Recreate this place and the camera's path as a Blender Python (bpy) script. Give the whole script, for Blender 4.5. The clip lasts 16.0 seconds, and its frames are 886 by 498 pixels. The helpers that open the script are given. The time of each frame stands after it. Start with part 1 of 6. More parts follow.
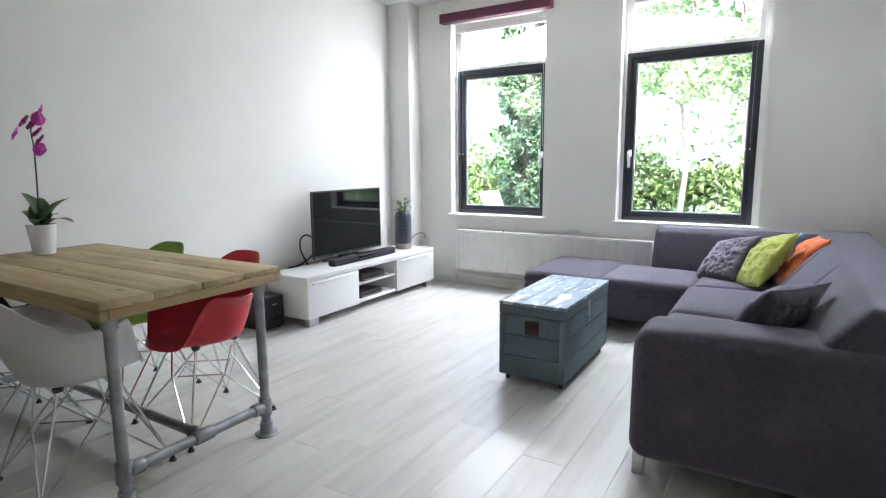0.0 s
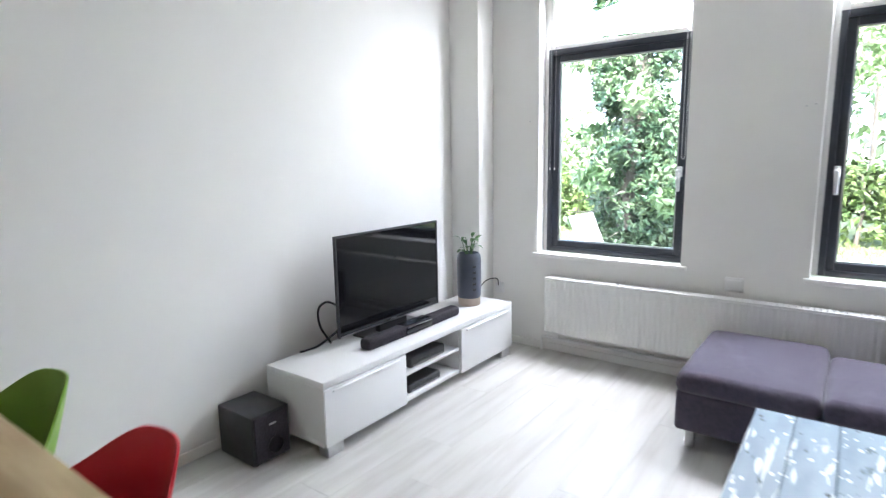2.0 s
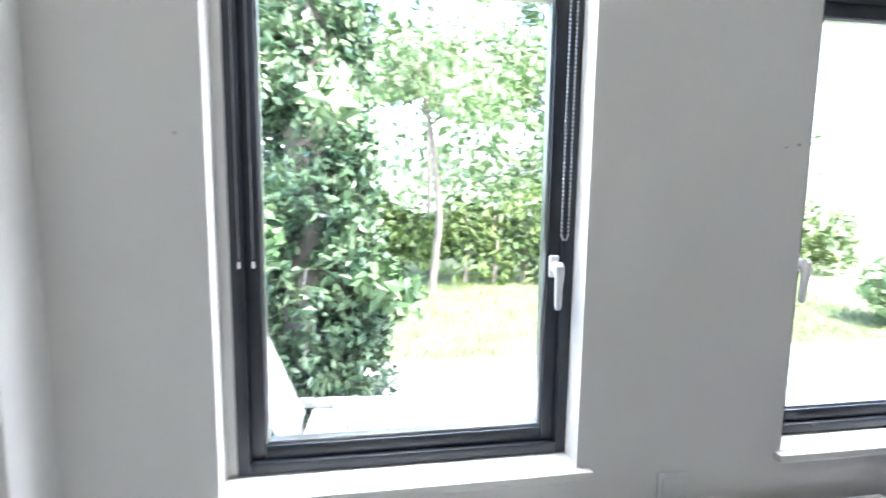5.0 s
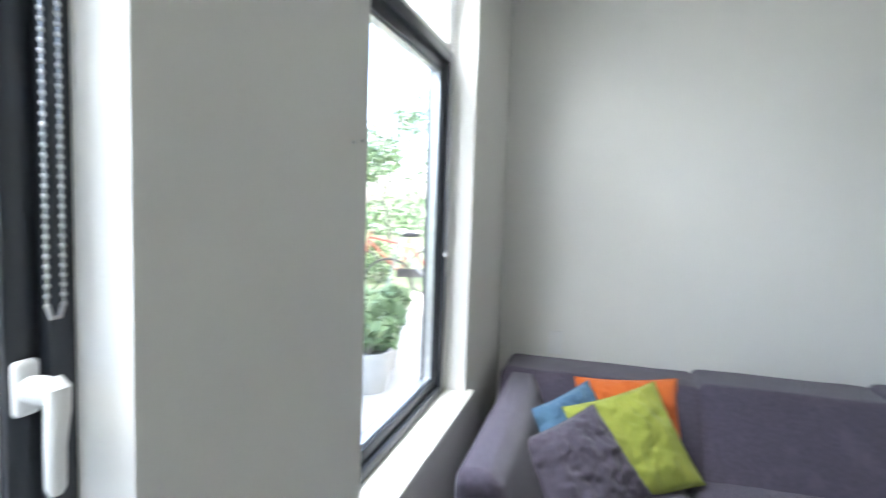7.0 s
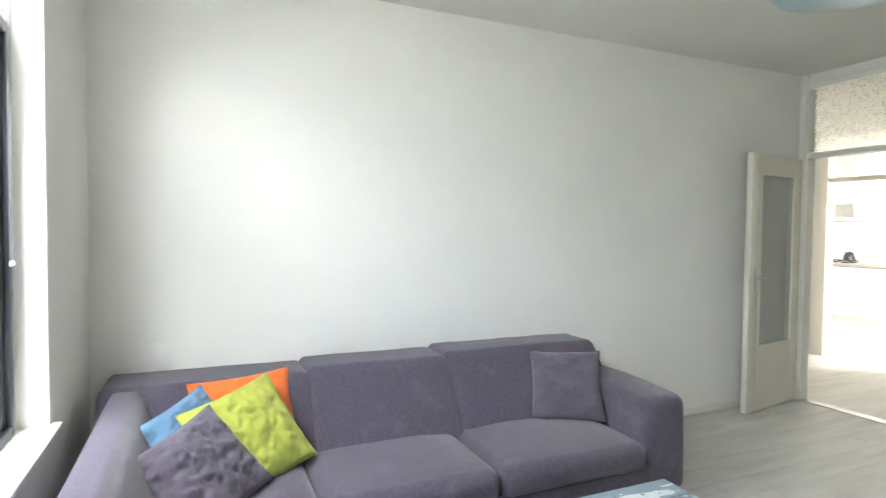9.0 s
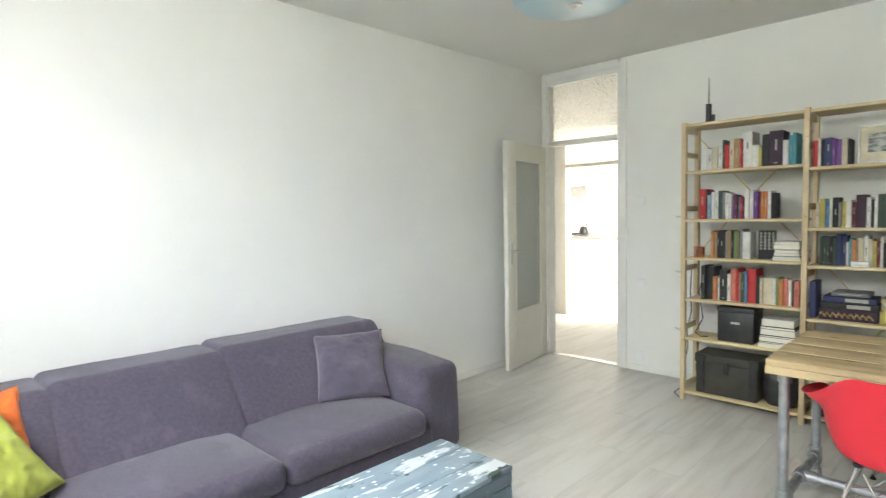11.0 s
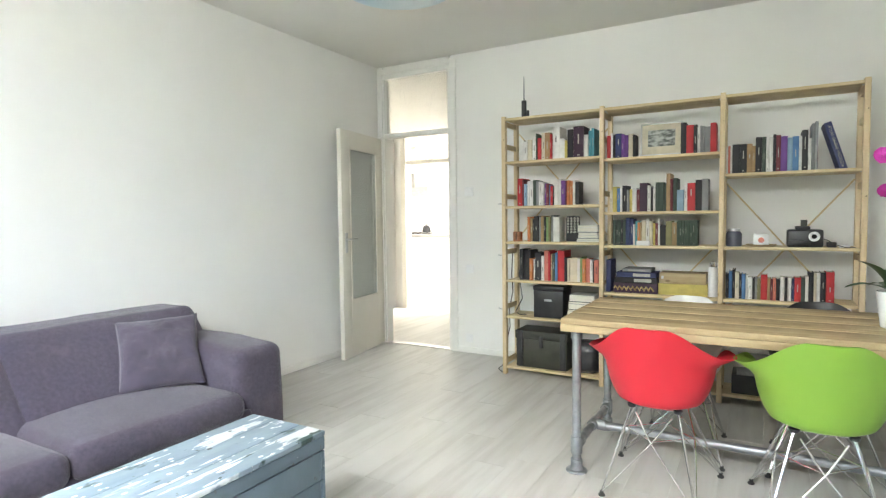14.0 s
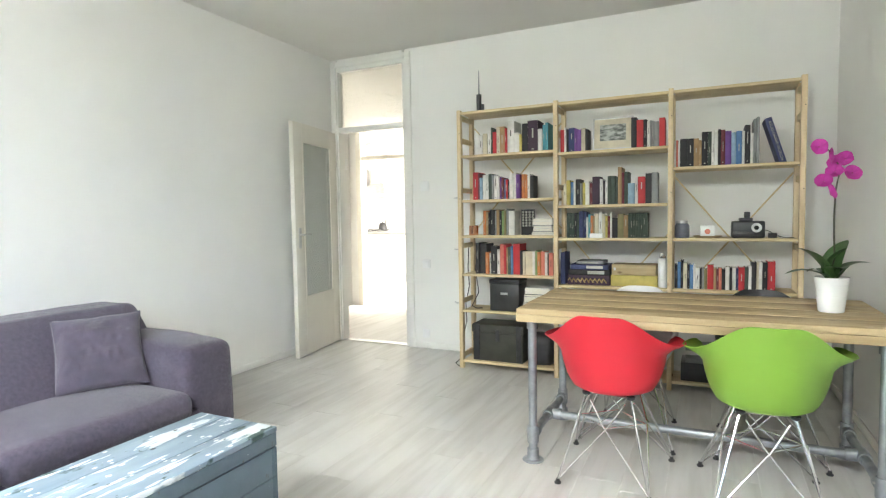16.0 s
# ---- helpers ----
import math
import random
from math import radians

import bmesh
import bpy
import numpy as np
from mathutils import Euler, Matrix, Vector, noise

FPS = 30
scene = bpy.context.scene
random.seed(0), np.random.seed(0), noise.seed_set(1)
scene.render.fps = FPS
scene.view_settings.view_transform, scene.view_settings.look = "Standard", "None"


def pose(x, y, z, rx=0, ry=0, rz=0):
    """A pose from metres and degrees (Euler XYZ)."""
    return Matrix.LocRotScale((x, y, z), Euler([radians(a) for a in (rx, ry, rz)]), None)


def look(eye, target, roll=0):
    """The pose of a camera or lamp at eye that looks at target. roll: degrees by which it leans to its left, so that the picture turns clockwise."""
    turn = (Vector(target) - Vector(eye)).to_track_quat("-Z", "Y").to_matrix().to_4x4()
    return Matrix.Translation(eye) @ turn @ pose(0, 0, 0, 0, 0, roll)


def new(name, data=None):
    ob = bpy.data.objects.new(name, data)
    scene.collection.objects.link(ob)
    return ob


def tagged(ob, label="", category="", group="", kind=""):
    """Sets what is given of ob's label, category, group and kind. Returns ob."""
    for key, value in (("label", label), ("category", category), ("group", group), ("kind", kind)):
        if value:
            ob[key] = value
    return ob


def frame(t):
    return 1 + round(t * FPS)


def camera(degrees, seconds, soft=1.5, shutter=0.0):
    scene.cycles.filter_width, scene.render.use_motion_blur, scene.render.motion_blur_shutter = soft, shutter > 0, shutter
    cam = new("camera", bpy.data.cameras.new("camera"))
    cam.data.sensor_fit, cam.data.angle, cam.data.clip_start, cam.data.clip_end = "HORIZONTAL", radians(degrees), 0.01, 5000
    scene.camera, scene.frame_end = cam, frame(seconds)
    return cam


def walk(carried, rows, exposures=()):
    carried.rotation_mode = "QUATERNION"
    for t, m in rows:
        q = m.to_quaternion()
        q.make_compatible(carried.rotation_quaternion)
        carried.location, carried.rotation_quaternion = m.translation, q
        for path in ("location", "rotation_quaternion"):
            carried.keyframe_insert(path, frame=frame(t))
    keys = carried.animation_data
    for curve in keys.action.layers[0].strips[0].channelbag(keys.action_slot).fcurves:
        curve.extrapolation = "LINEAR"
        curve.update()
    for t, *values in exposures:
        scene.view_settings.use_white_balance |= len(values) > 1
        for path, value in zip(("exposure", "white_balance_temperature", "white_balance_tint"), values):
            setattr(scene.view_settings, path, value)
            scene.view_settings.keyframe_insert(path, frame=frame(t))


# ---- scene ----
cam = camera(76.9, 16.0, soft=1.2, shutter=0.4)

PATH = [
    (0, (3.915, 0.332, 1.24), (2.878, 2.015, 0.934), -0.5),
    (0.5, (3.82, 0.507, 1.306), (2.772, 2.18, 0.986), -0.8),
    (1, (3.546, 0.844, 1.344), (2.436, 2.478, 1.033), -0.7),
    (1.5, (3.244, 1.215, 1.398), (2.087, 2.815, 1.081), -1.0),
    (2, (2.814, 1.653, 1.425), (1.637, 3.237, 1.098), -1.0),
    (2.5, (2.442, 2.072, 1.433), (1.286, 3.674, 1.12), -0.9),
    (3, (2.134, 2.489, 1.448), (1.029, 4.128, 1.15), -0.9),
    (3.2, (1.984, 2.65, 1.464), (0.973, 4.351, 1.176), -0.8),
    (5.3, (1.234, 4.027, 1.575), (1.879, 5.902, 1.311), 1.1),
    (5.5, (1.206, 4.144, 1.543), (2.056, 5.94, 1.319), 1.1),
    (6, (1.305, 4.451, 1.525), (2.582, 5.977, 1.324), 1.4),
    (6.5, (1.391, 4.614, 1.517), (2.973, 5.825, 1.334), 1.3),
    (7, (1.427, 4.768, 1.533), (3.346, 5.309, 1.371), 1.9),
    (7.5, (1.414, 4.818, 1.509), (3.41, 4.808, 1.386), 1.2),
    (8, (1.346, 4.732, 1.527), (3.311, 4.385, 1.396), 1.0),
    (8.5, (1.334, 4.766, 1.483), (3.245, 4.184, 1.394), 1.2),
    (9, (1.314, 4.79, 1.457), (3.147, 3.992, 1.386), 0.6),
    (9.5, (1.318, 4.82, 1.442), (3.058, 3.836, 1.374), 0.5),
    (11.8, (1.2, 4.73, 1.442), (2.457, 3.179, 1.324), -0.9),
    (12, (1.17, 4.728, 1.387), (2.4, 3.154, 1.283), -0.6),
    (12.5, (1.166, 4.714, 1.347), (2.321, 3.084, 1.245), -0.6),
    (13, (1.158, 4.708, 1.318), (2.255, 3.039, 1.213), -0.6),
    (13.5, (1.151, 4.693, 1.288), (2.196, 2.991, 1.185), -0.6),
    (14, (1.141, 4.689, 1.275), (2.131, 2.954, 1.167), -0.7),
    (14.5, (1.144, 4.677, 1.255), (2.083, 2.914, 1.147), -0.7),
    (15, (1.145, 4.667, 1.241), (2.045, 2.885, 1.129), -0.8),
    (15.5, (1.145, 4.661, 1.233), (2.018, 2.865, 1.121), -0.9),
    (16, (1.147, 4.663, 1.236), (2.0, 2.858, 1.122), -0.9),
]
walk(cam, [(t, look(e, g, r)) for t, e, g, r in PATH],
     exposures=[(0, 4.3, 6250, 15), (3.2, 4.15, 6200, 17), (5.4, 3.85, 6150, 14), (6.2, 3.7, 6200, 12), (7.0, 3.65, 6300, 10), (8.0, 4.1, 6450, 10), (9.0, 4.34, 6700, 9), (12.0, 4.74, 6800, 10), (16, 4.88, 6750, 10)])

# ---- light ----
world = bpy.data.worlds.new("sky")
scene.world = world
world.use_nodes = True
wn = world.node_tree.nodes
sky = wn.new("ShaderNodeTexSky")
sky.sky_type = "NISHITA"
sky.sun_disc = False
sky.sun_elevation = radians(50)
sky.sun_rotation = radians(150)
sky.dust_density = 3.0
sky.air_density = 0.7
sky.ozone_density = 0.3
wn["Background"].inputs[1].default_value = 0.145
world.node_tree.links.new(sky.outputs[0], wn["Background"].inputs[0])


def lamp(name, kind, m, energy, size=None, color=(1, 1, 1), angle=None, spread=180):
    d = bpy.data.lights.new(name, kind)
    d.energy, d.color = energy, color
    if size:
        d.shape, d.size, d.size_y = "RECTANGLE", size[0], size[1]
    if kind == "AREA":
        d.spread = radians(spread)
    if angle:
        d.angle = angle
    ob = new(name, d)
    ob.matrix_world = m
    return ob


lamp("sun", "SUN", look((3, 0, 14), (1, 9, 0)), 1.0, angle=radians(10), color=(1, 0.96, 0.9))
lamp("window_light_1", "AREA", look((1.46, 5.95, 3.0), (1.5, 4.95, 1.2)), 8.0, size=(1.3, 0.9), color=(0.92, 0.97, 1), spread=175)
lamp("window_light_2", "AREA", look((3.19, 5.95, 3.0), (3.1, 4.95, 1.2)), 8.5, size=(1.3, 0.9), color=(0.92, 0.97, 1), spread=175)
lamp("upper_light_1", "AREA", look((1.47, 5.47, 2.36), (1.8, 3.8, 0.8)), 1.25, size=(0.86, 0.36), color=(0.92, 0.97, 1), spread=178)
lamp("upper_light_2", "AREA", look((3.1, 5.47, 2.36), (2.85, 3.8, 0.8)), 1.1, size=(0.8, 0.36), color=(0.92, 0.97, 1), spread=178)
# added fill lamp that brightens the kitchen from an unseen opening in its west wall
lamp("kitchen_fill_lamp", "AREA", look((3.42, -3.85, 1.65), (6.6, -4.4, 1.0)), 17, size=(1.9, 1.2), color=(1, 0.98, 0.95))

# ---- materials ----


def nodes_of(m):
    return m.node_tree.nodes, m.node_tree.links, m.node_tree.nodes["Principled BSDF"]


def mat(name, c1, c2=None, rough=0.5, metal=0.0, scale=6.0, stretch=(1, 1, 1), bump=0.0, bscale=60.0, lo=0.35, hi=0.65,
        vary=0.0, rough2=None, detail=4.0, sheen=0.0, trans=0.0, coat=0.0):
    """A painted, woven or grained surface: two tones mixed by stretched noise, fine relief, and a tone for each piece."""
    m = bpy.data.materials.new(name)
    m.use_nodes = True
    n, l, b = nodes_of(m)
    b.inputs["Roughness"].default_value = rough
    b.inputs["Metallic"].default_value = metal
    b.inputs["Sheen Weight"].default_value = sheen
    b.inputs["Transmission Weight"].default_value = trans
    b.inputs["Coat Weight"].default_value = coat
    c2 = c2 or tuple(v * 0.88 for v in c1)
    co = n.new("ShaderNodeTexCoord")
    mp = n.new("ShaderNodeMapping")
    mp.inputs["Scale"].default_value = stretch
    l.new(co.outputs["Object"], mp.inputs[0])
    nz = n.new("ShaderNodeTexNoise")
    nz.inputs["Scale"].default_value = scale
    nz.inputs["Detail"].default_value = detail
    l.new(mp.outputs[0], nz.inputs["Vector"])
    rp = n.new("ShaderNodeValToRGB")
    rp.color_ramp.elements[0].position, rp.color_ramp.elements[1].position = lo, hi
    rp.color_ramp.elements[0].color = (*c1, 1)
    rp.color_ramp.elements[1].color = (*c2, 1)
    l.new(nz.outputs["Fac"], rp.inputs[0])
    out = rp.outputs[0]
    if vary:
        oi = n.new("ShaderNodeObjectInfo")
        mr = n.new("ShaderNodeMapRange")
        mr.inputs["To Min"].default_value, mr.inputs["To Max"].default_value = 1 - vary, 1 + vary
        l.new(oi.outputs["Random"], mr.inputs["Value"])
        hs = n.new("ShaderNodeHueSaturation")
        l.new(out, hs.inputs["Color"])
        l.new(mr.outputs[0], hs.inputs["Value"])
        add = n.new("ShaderNodeVectorMath")
        add.operation = "ADD"
        sc = n.new("ShaderNodeMath")
        sc.operation = "MULTIPLY"
        sc.inputs[1].default_value = 37.0
        l.new(oi.outputs["Random"], sc.inputs[0])
        l.new(mp.outputs[0], add.inputs[0])
        l.new(sc.outputs[0], add.inputs[1])
        l.new(add.outputs[0], nz.inputs["Vector"])
        out = hs.outputs[0]
    l.new(out, b.inputs["Base Color"])
    if rough2 is not None:
        mr = n.new("ShaderNodeMapRange")
        mr.inputs["To Min"].default_value, mr.inputs["To Max"].default_value = rough, rough2
        l.new(nz.outputs["Fac"], mr.inputs["Value"])
        l.new(mr.outputs[0], b.inputs["Roughness"])
    if bump:
        n2 = n.new("ShaderNodeTexNoise")
        n2.inputs["Scale"].default_value = bscale
        n2.inputs["Detail"].default_value = 3
        l.new(mp.outputs[0], n2.inputs["Vector"])
        bp = n.new("ShaderNodeBump")
        bp.inputs["Strength"].default_value = bump
        bp.inputs["Distance"].default_value = 0.01
        l.new(n2.outputs["Fac"], bp.inputs["Height"])
        l.new(bp.outputs[0], b.inputs["Normal"])
    return m


def spotted(m, color, scale, limit, soft=0.02, stretch=(1, 1, 1), kind="noise", shift=0.0):
    """Lays stains of a colour, with a shape of their own, over a material."""
    n, l, b = nodes_of(m)
    old = b.inputs["Base Color"].links[0].from_socket
    co = n.new("ShaderNodeTexCoord")
    mp = n.new("ShaderNodeMapping")
    mp.inputs["Scale"].default_value = stretch
    mp.inputs["Location"].default_value = (shift, shift * 0.7, shift * 0.3)
    l.new(co.outputs["Object"], mp.inputs[0])
    if kind == "noise":
        t = n.new("ShaderNodeTexNoise")
        t.inputs["Scale"].default_value = scale
        t.inputs["Detail"].default_value = 5
        src = t.outputs["Fac"]
        a, z = limit, limit + soft
    else:
        t = n.new("ShaderNodeTexVoronoi")
        t.inputs["Scale"].default_value = scale
        src = t.outputs["Distance"]
        a, z = limit, limit - soft
    l.new(mp.outputs[0], t.inputs["Vector"])
    mr = n.new("ShaderNodeMapRange")
    mr.inputs["From Min"].default_value, mr.inputs["From Max"].default_value = a, z
    l.new(src, mr.inputs["Value"])
    mx = n.new("ShaderNodeMix")
    mx.data_type = "RGBA"
    l.new(mr.outputs[0], mx.inputs["Factor"])
    l.new(old, mx.inputs["A"])
    mx.inputs["B"].default_value = (*color, 1)
    l.new(mx.outputs["Result"], b.inputs["Base Color"])
    return m


def glass(name, color=(1, 1, 1), rough=0.0, bump=0.0, bscale=40.0):
    m = bpy.data.materials.new(name)
    m.use_nodes = True
    n, l, b = nodes_of(m)
    b.inputs["Base Color"].default_value = (*color, 1)
    b.inputs["Roughness"].default_value = rough
    b.inputs["Transmission Weight"].default_value = 1.0
    b.inputs["IOR"].default_value = 1.45 if bump else 1.2
    if bump:
        co = n.new("ShaderNodeTexCoord")
        v = n.new("ShaderNodeTexVoronoi")
        v.inputs["Scale"].default_value = bscale
        l.new(co.outputs["Object"], v.inputs["Vector"])
        bp = n.new("ShaderNodeBump")
        bp.inputs["Strength"].default_value = bump
        bp.inputs["Distance"].default_value = 0.02
        l.new(v.outputs["Distance"], bp.inputs["Height"])
        l.new(bp.outputs[0], b.inputs["Normal"])
    return m


WALL = mat("wall_paint", (0.81, 0.8, 0.765), (0.775, 0.765, 0.735), 0.85, scale=1.3, bump=0.06, bscale=130)
CEIL = mat("ceiling_paint", (0.78, 0.77, 0.73), (0.75, 0.74, 0.7), 0.9, scale=1.0, bump=0.05, bscale=90)
TRIM = mat("gloss_trim_paint", (0.8, 0.79, 0.75), (0.77, 0.76, 0.72), 0.4, scale=3, bump=0.03, bscale=30)
CREAM = mat("cream_door_paint", (0.76, 0.73, 0.65), (0.72, 0.69, 0.61), 0.4, scale=3, bump=0.03, bscale=30)
PLANK = mat("grey_oak_laminate", (0.55, 0.54, 0.51), (0.42, 0.405, 0.375), 0.36, scale=1.6, stretch=(9, 0.9, 1), lo=0.42, hi=0.78,
            vary=0.014, rough2=0.5, bump=0.03, bscale=30, detail=7)
spotted(PLANK, (0.3, 0.27, 0.24), 2.2, 0.69, 0.1, (5, 0.8, 1))
JOINT = mat("floor_joint", (0.42, 0.4, 0.37), None, 0.8)
FRAME = mat("anthracite_frame_paint", (0.022, 0.027, 0.036), (0.03, 0.035, 0.045), 0.32, scale=4)
GLASS = glass("clear_glass")
ORNATE = glass("hammered_glass", (0.98, 0.97, 0.94), 0.08, 0.42, 75)
CHROME = mat("chrome", (0.75, 0.75, 0.75), (0.68, 0.68, 0.69), 0.16, 1.0, scale=8)
DOORGLASS = mat("door_glass", (0.86, 0.9, 0.87), (0.83, 0.87, 0.84), 0.08, scale=3, trans=0.85)
STEEL = mat("brushed_steel", (0.6, 0.6, 0.6), (0.5, 0.5, 0.5), 0.35, 1.0, scale=20)
ZINC = mat("galvanised_steel", (0.42, 0.44, 0.46), (0.3, 0.32, 0.34), 0.42, 0.85, scale=14, rough2=0.6, bump=0.05, bscale=40)
WHITEP = mat("white_plastic", (0.8, 0.8, 0.79), (0.77, 0.77, 0.76), 0.35, scale=3)
ENAMEL = mat("radiator_enamel", (0.8, 0.8, 0.78), (0.77, 0.77, 0.75), 0.35, scale=3)
BLACKP = mat("black_plastic", (0.018, 0.018, 0.02), (0.03, 0.03, 0.033), 0.4, scale=12)
SCREEN = mat("tv_screen", (0.006, 0.006, 0.008), (0.008, 0.008, 0.01), 0.06, scale=2)
CLOTHBAR = mat("speaker_cloth", (0.022, 0.019, 0.026), (0.04, 0.035, 0.045), 0.85, scale=90, bump=0.2, bscale=300)
LACQUER = mat("white_lacquer", (0.8, 0.8, 0.79), (0.78, 0.78, 0.77), 0.25, scale=2)
SOFA = mat("aubergine_sofa_cloth", (0.082, 0.068, 0.1), (0.056, 0.046, 0.07), 0.95, scale=60, bump=0.3, bscale=420, sheen=0.22, lo=0.3, hi=0.7, detail=6)
spotted(SOFA, (0.095, 0.08, 0.115), 7, 0.56, 0.16, shift=1.7)
YELLOW = mat("lime_cushion_linen", (0.4, 0.43, 0.07), (0.3, 0.34, 0.05), 0.9, scale=8, bump=0.3, bscale=200, sheen=0.2)
ORANGE = mat("orange_cushion_linen", (0.7, 0.16, 0.02), (0.6, 0.12, 0.015), 0.9, scale=8, bump=0.3, bscale=200, sheen=0.2)
BLUEC = mat("blue_cushion_cotton", (0.11, 0.23, 0.36), (0.085, 0.18, 0.3), 0.9, scale=8, bump=0.3, bscale=200, sheen=0.2)
PLUM = mat("plum_cushion_linen", (0.088, 0.073, 0.105), (0.064, 0.053, 0.078), 0.9, scale=9, bump=0.35, bscale=190, sheen=0.3)
SCAFF = mat("scaffold_wood", (0.47, 0.365, 0.21), (0.31, 0.215, 0.105), 0.6, scale=2.2, stretch=(1.0, 11, 11), lo=0.35, hi=0.75,
            vary=0.09, bump=0.12, bscale=20, detail=6)
spotted(SCAFF, (0.17, 0.105, 0.045), 5.5, 0.115, 0.07, (0.8, 1.5, 1.5), "voronoi")
spotted(SCAFF, (0.27, 0.19, 0.095), 3.0, 0.62, 0.12, (1.2, 4, 4), shift=4.4)
SCAFFEND = mat("scaffold_wood_edge", (0.46, 0.34, 0.18), (0.34, 0.235, 0.115), 0.6, scale=2.4, stretch=(9, 1.0, 10), lo=0.35, hi=0.75,
               vary=0.05, bump=0.1, bscale=22)
PINE = mat("pale_pine", (0.66, 0.54, 0.33), (0.57, 0.44, 0.24), 0.55, scale=3, stretch=(1.0, 9, 9), vary=0.05, bump=0.04, bscale=25)
PINEV = mat("pale_pine_upright", (0.66, 0.53, 0.34), (0.57, 0.43, 0.25), 0.55, scale=3, stretch=(9, 9, 1.0), vary=0.05, bump=0.04, bscale=25)
spotted(PINEV, (0.3, 0.18, 0.08), 6, 0.07, 0.04, (1, 1, 0.7), "voronoi")
SHELLRED = mat("red_moulded_plastic", (0.62, 0.022, 0.04), (0.58, 0.02, 0.036), 0.42, scale=3, bump=0.03, bscale=160)
SHELLGREEN = mat("green_moulded_plastic", (0.215, 0.39, 0.05), (0.2, 0.365, 0.045), 0.42, scale=3, bump=0.03, bscale=160)
SHELLWHITE = mat("white_moulded_plastic", (0.74, 0.74, 0.72), (0.71, 0.71, 0.69), 0.4, scale=3, bump=0.03, bscale=160)
SHELLBLACK = mat("black_moulded_plastic", (0.02, 0.02, 0.022), (0.024, 0.024, 0.026), 0.42, scale=3, bump=0.03, bscale=160)
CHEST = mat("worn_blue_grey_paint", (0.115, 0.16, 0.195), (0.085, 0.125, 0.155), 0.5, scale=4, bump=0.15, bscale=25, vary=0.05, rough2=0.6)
spotted(CHEST, (0.09, 0.1, 0.1), 7, 0.67, 0.03, (3, 3, 3), shift=2.0)
# the chest's blue grey, about twice as pale, for the lid boards
LID = mat("worn_blue_grey_paler", (0.24, 0.31, 0.37), (0.17, 0.235, 0.29), 0.42, scale=5, stretch=(2, 0.6, 1), bump=0.15, bscale=25, vary=0.05, rough2=0.6)
spotted(LID, (0.035, 0.075, 0.07), 4.0, 0.63, 0.03, (1.6, 1, 1), shift=5.3)
spotted(LID, (0.62, 0.66, 0.68), 5.0, 0.6, 0.03, (3.2, 0.55, 1))
spotted(LID, (0.66, 0.7, 0.72), 9.0, 0.62, 0.02, (3.0, 0.5, 1), shift=7.7)
spotted(LID, (0.7, 0.73, 0.74), 26, 0.2, 0.05, (1, 0.7, 1), "voronoi", 1.1)
spotted(LID, (0.7, 0.73, 0.74), 20, 0.68, 0.02, (1, 0.8, 1), shift=3.3)
spotted(LID, (0.03, 0.045, 0.045), 13, 0.11, 0.03, (1, 0.7, 1), "voronoi", 3.1)
spotted(LID, (0.05, 0.08, 0.08), 17, 0.69, 0.02, (1.6, 0.7, 1), shift=9.1)
spotted(CHEST, (0.5, 0.54, 0.55), 30, 0.075, 0.03, (1, 0.6, 1), "voronoi", 2.2)
RUST = mat("rusty_plate", (0.075, 0.03, 0.02), (0.04, 0.02, 0.015), 0.8, scale=30, bump=0.4, bscale=60)
VASE = mat("dark_blue_glaze", (0.05, 0.06, 0.085), (0.13, 0.14, 0.17), 0.25, scale=5, stretch=(1, 1, 0.4), rough2=0.45)
CLAY = mat("bare_clay", (0.42, 0.35, 0.28), None, 0.8, scale=20)
POT = mat("white_glazed_pot", (0.8, 0.8, 0.79), None, 0.25)
SOIL = mat("bark_soil", (0.05, 0.035, 0.022), (0.1, 0.07, 0.04), 0.95, scale=40, bump=0.8, bscale=60)
LEAFD = mat("dark_orchid_leaf", (0.03, 0.075, 0.02), (0.045, 0.1, 0.03), 0.35, scale=6)
LEAFM = mat("house_plant_leaf", (0.045, 0.12, 0.035), (0.08, 0.17, 0.06), 0.4, scale=10)
STEM = mat("orchid_stem", (0.035, 0.03, 0.02), (0.05, 0.05, 0.03), 0.6, scale=20)
PETAL = mat("magenta_petal", (0.5, 0.035, 0.32), (0.42, 0.02, 0.25), 0.6, scale=30)
PETALC = mat("deep_petal_heart", (0.3, 0.01, 0.12), None, 0.6)
BLIND = mat("plum_blind_cassette", (0.13, 0.025, 0.06), (0.11, 0.02, 0.05), 0.6, scale=9)
BLINDW = mat("white_blind_fabric", (0.75, 0.74, 0.7), None, 0.9, scale=30)
CORD = mat("blind_cord", (0.3, 0.3, 0.31), None, 0.5)
PALEBLUE = mat("pale_blue_lamp_glass", (0.5, 0.66, 0.72), (0.47, 0.63, 0.69), 0.3, scale=2)
GREENBOX = mat("olive_crate_paint", (0.03, 0.03, 0.022), (0.045, 0.044, 0.032), 0.6, scale=8, bump=0.1, bscale=40)
PAPER = mat("paper_pages", (0.72, 0.69, 0.6), (0.64, 0.6, 0.5), 0.9, scale=30, stretch=(40, 1, 1))
PRINT = mat("grey_print", (0.1, 0.11, 0.1), (0.45, 0.46, 0.43), 0.7, scale=22, stretch=(1, 1, 2.2), lo=0.4, hi=0.62)
COPPER = mat("copper", (0.7, 0.35, 0.22), None, 0.25, 1.0)
GOLD = mat("worn_gold_ornament", (0.55, 0.42, 0.2), (0.3, 0.2, 0.08), 0.5, 0.3, scale=30)
INKW = mat("pale_ink", (0.42, 0.41, 0.36), None, 0.7)
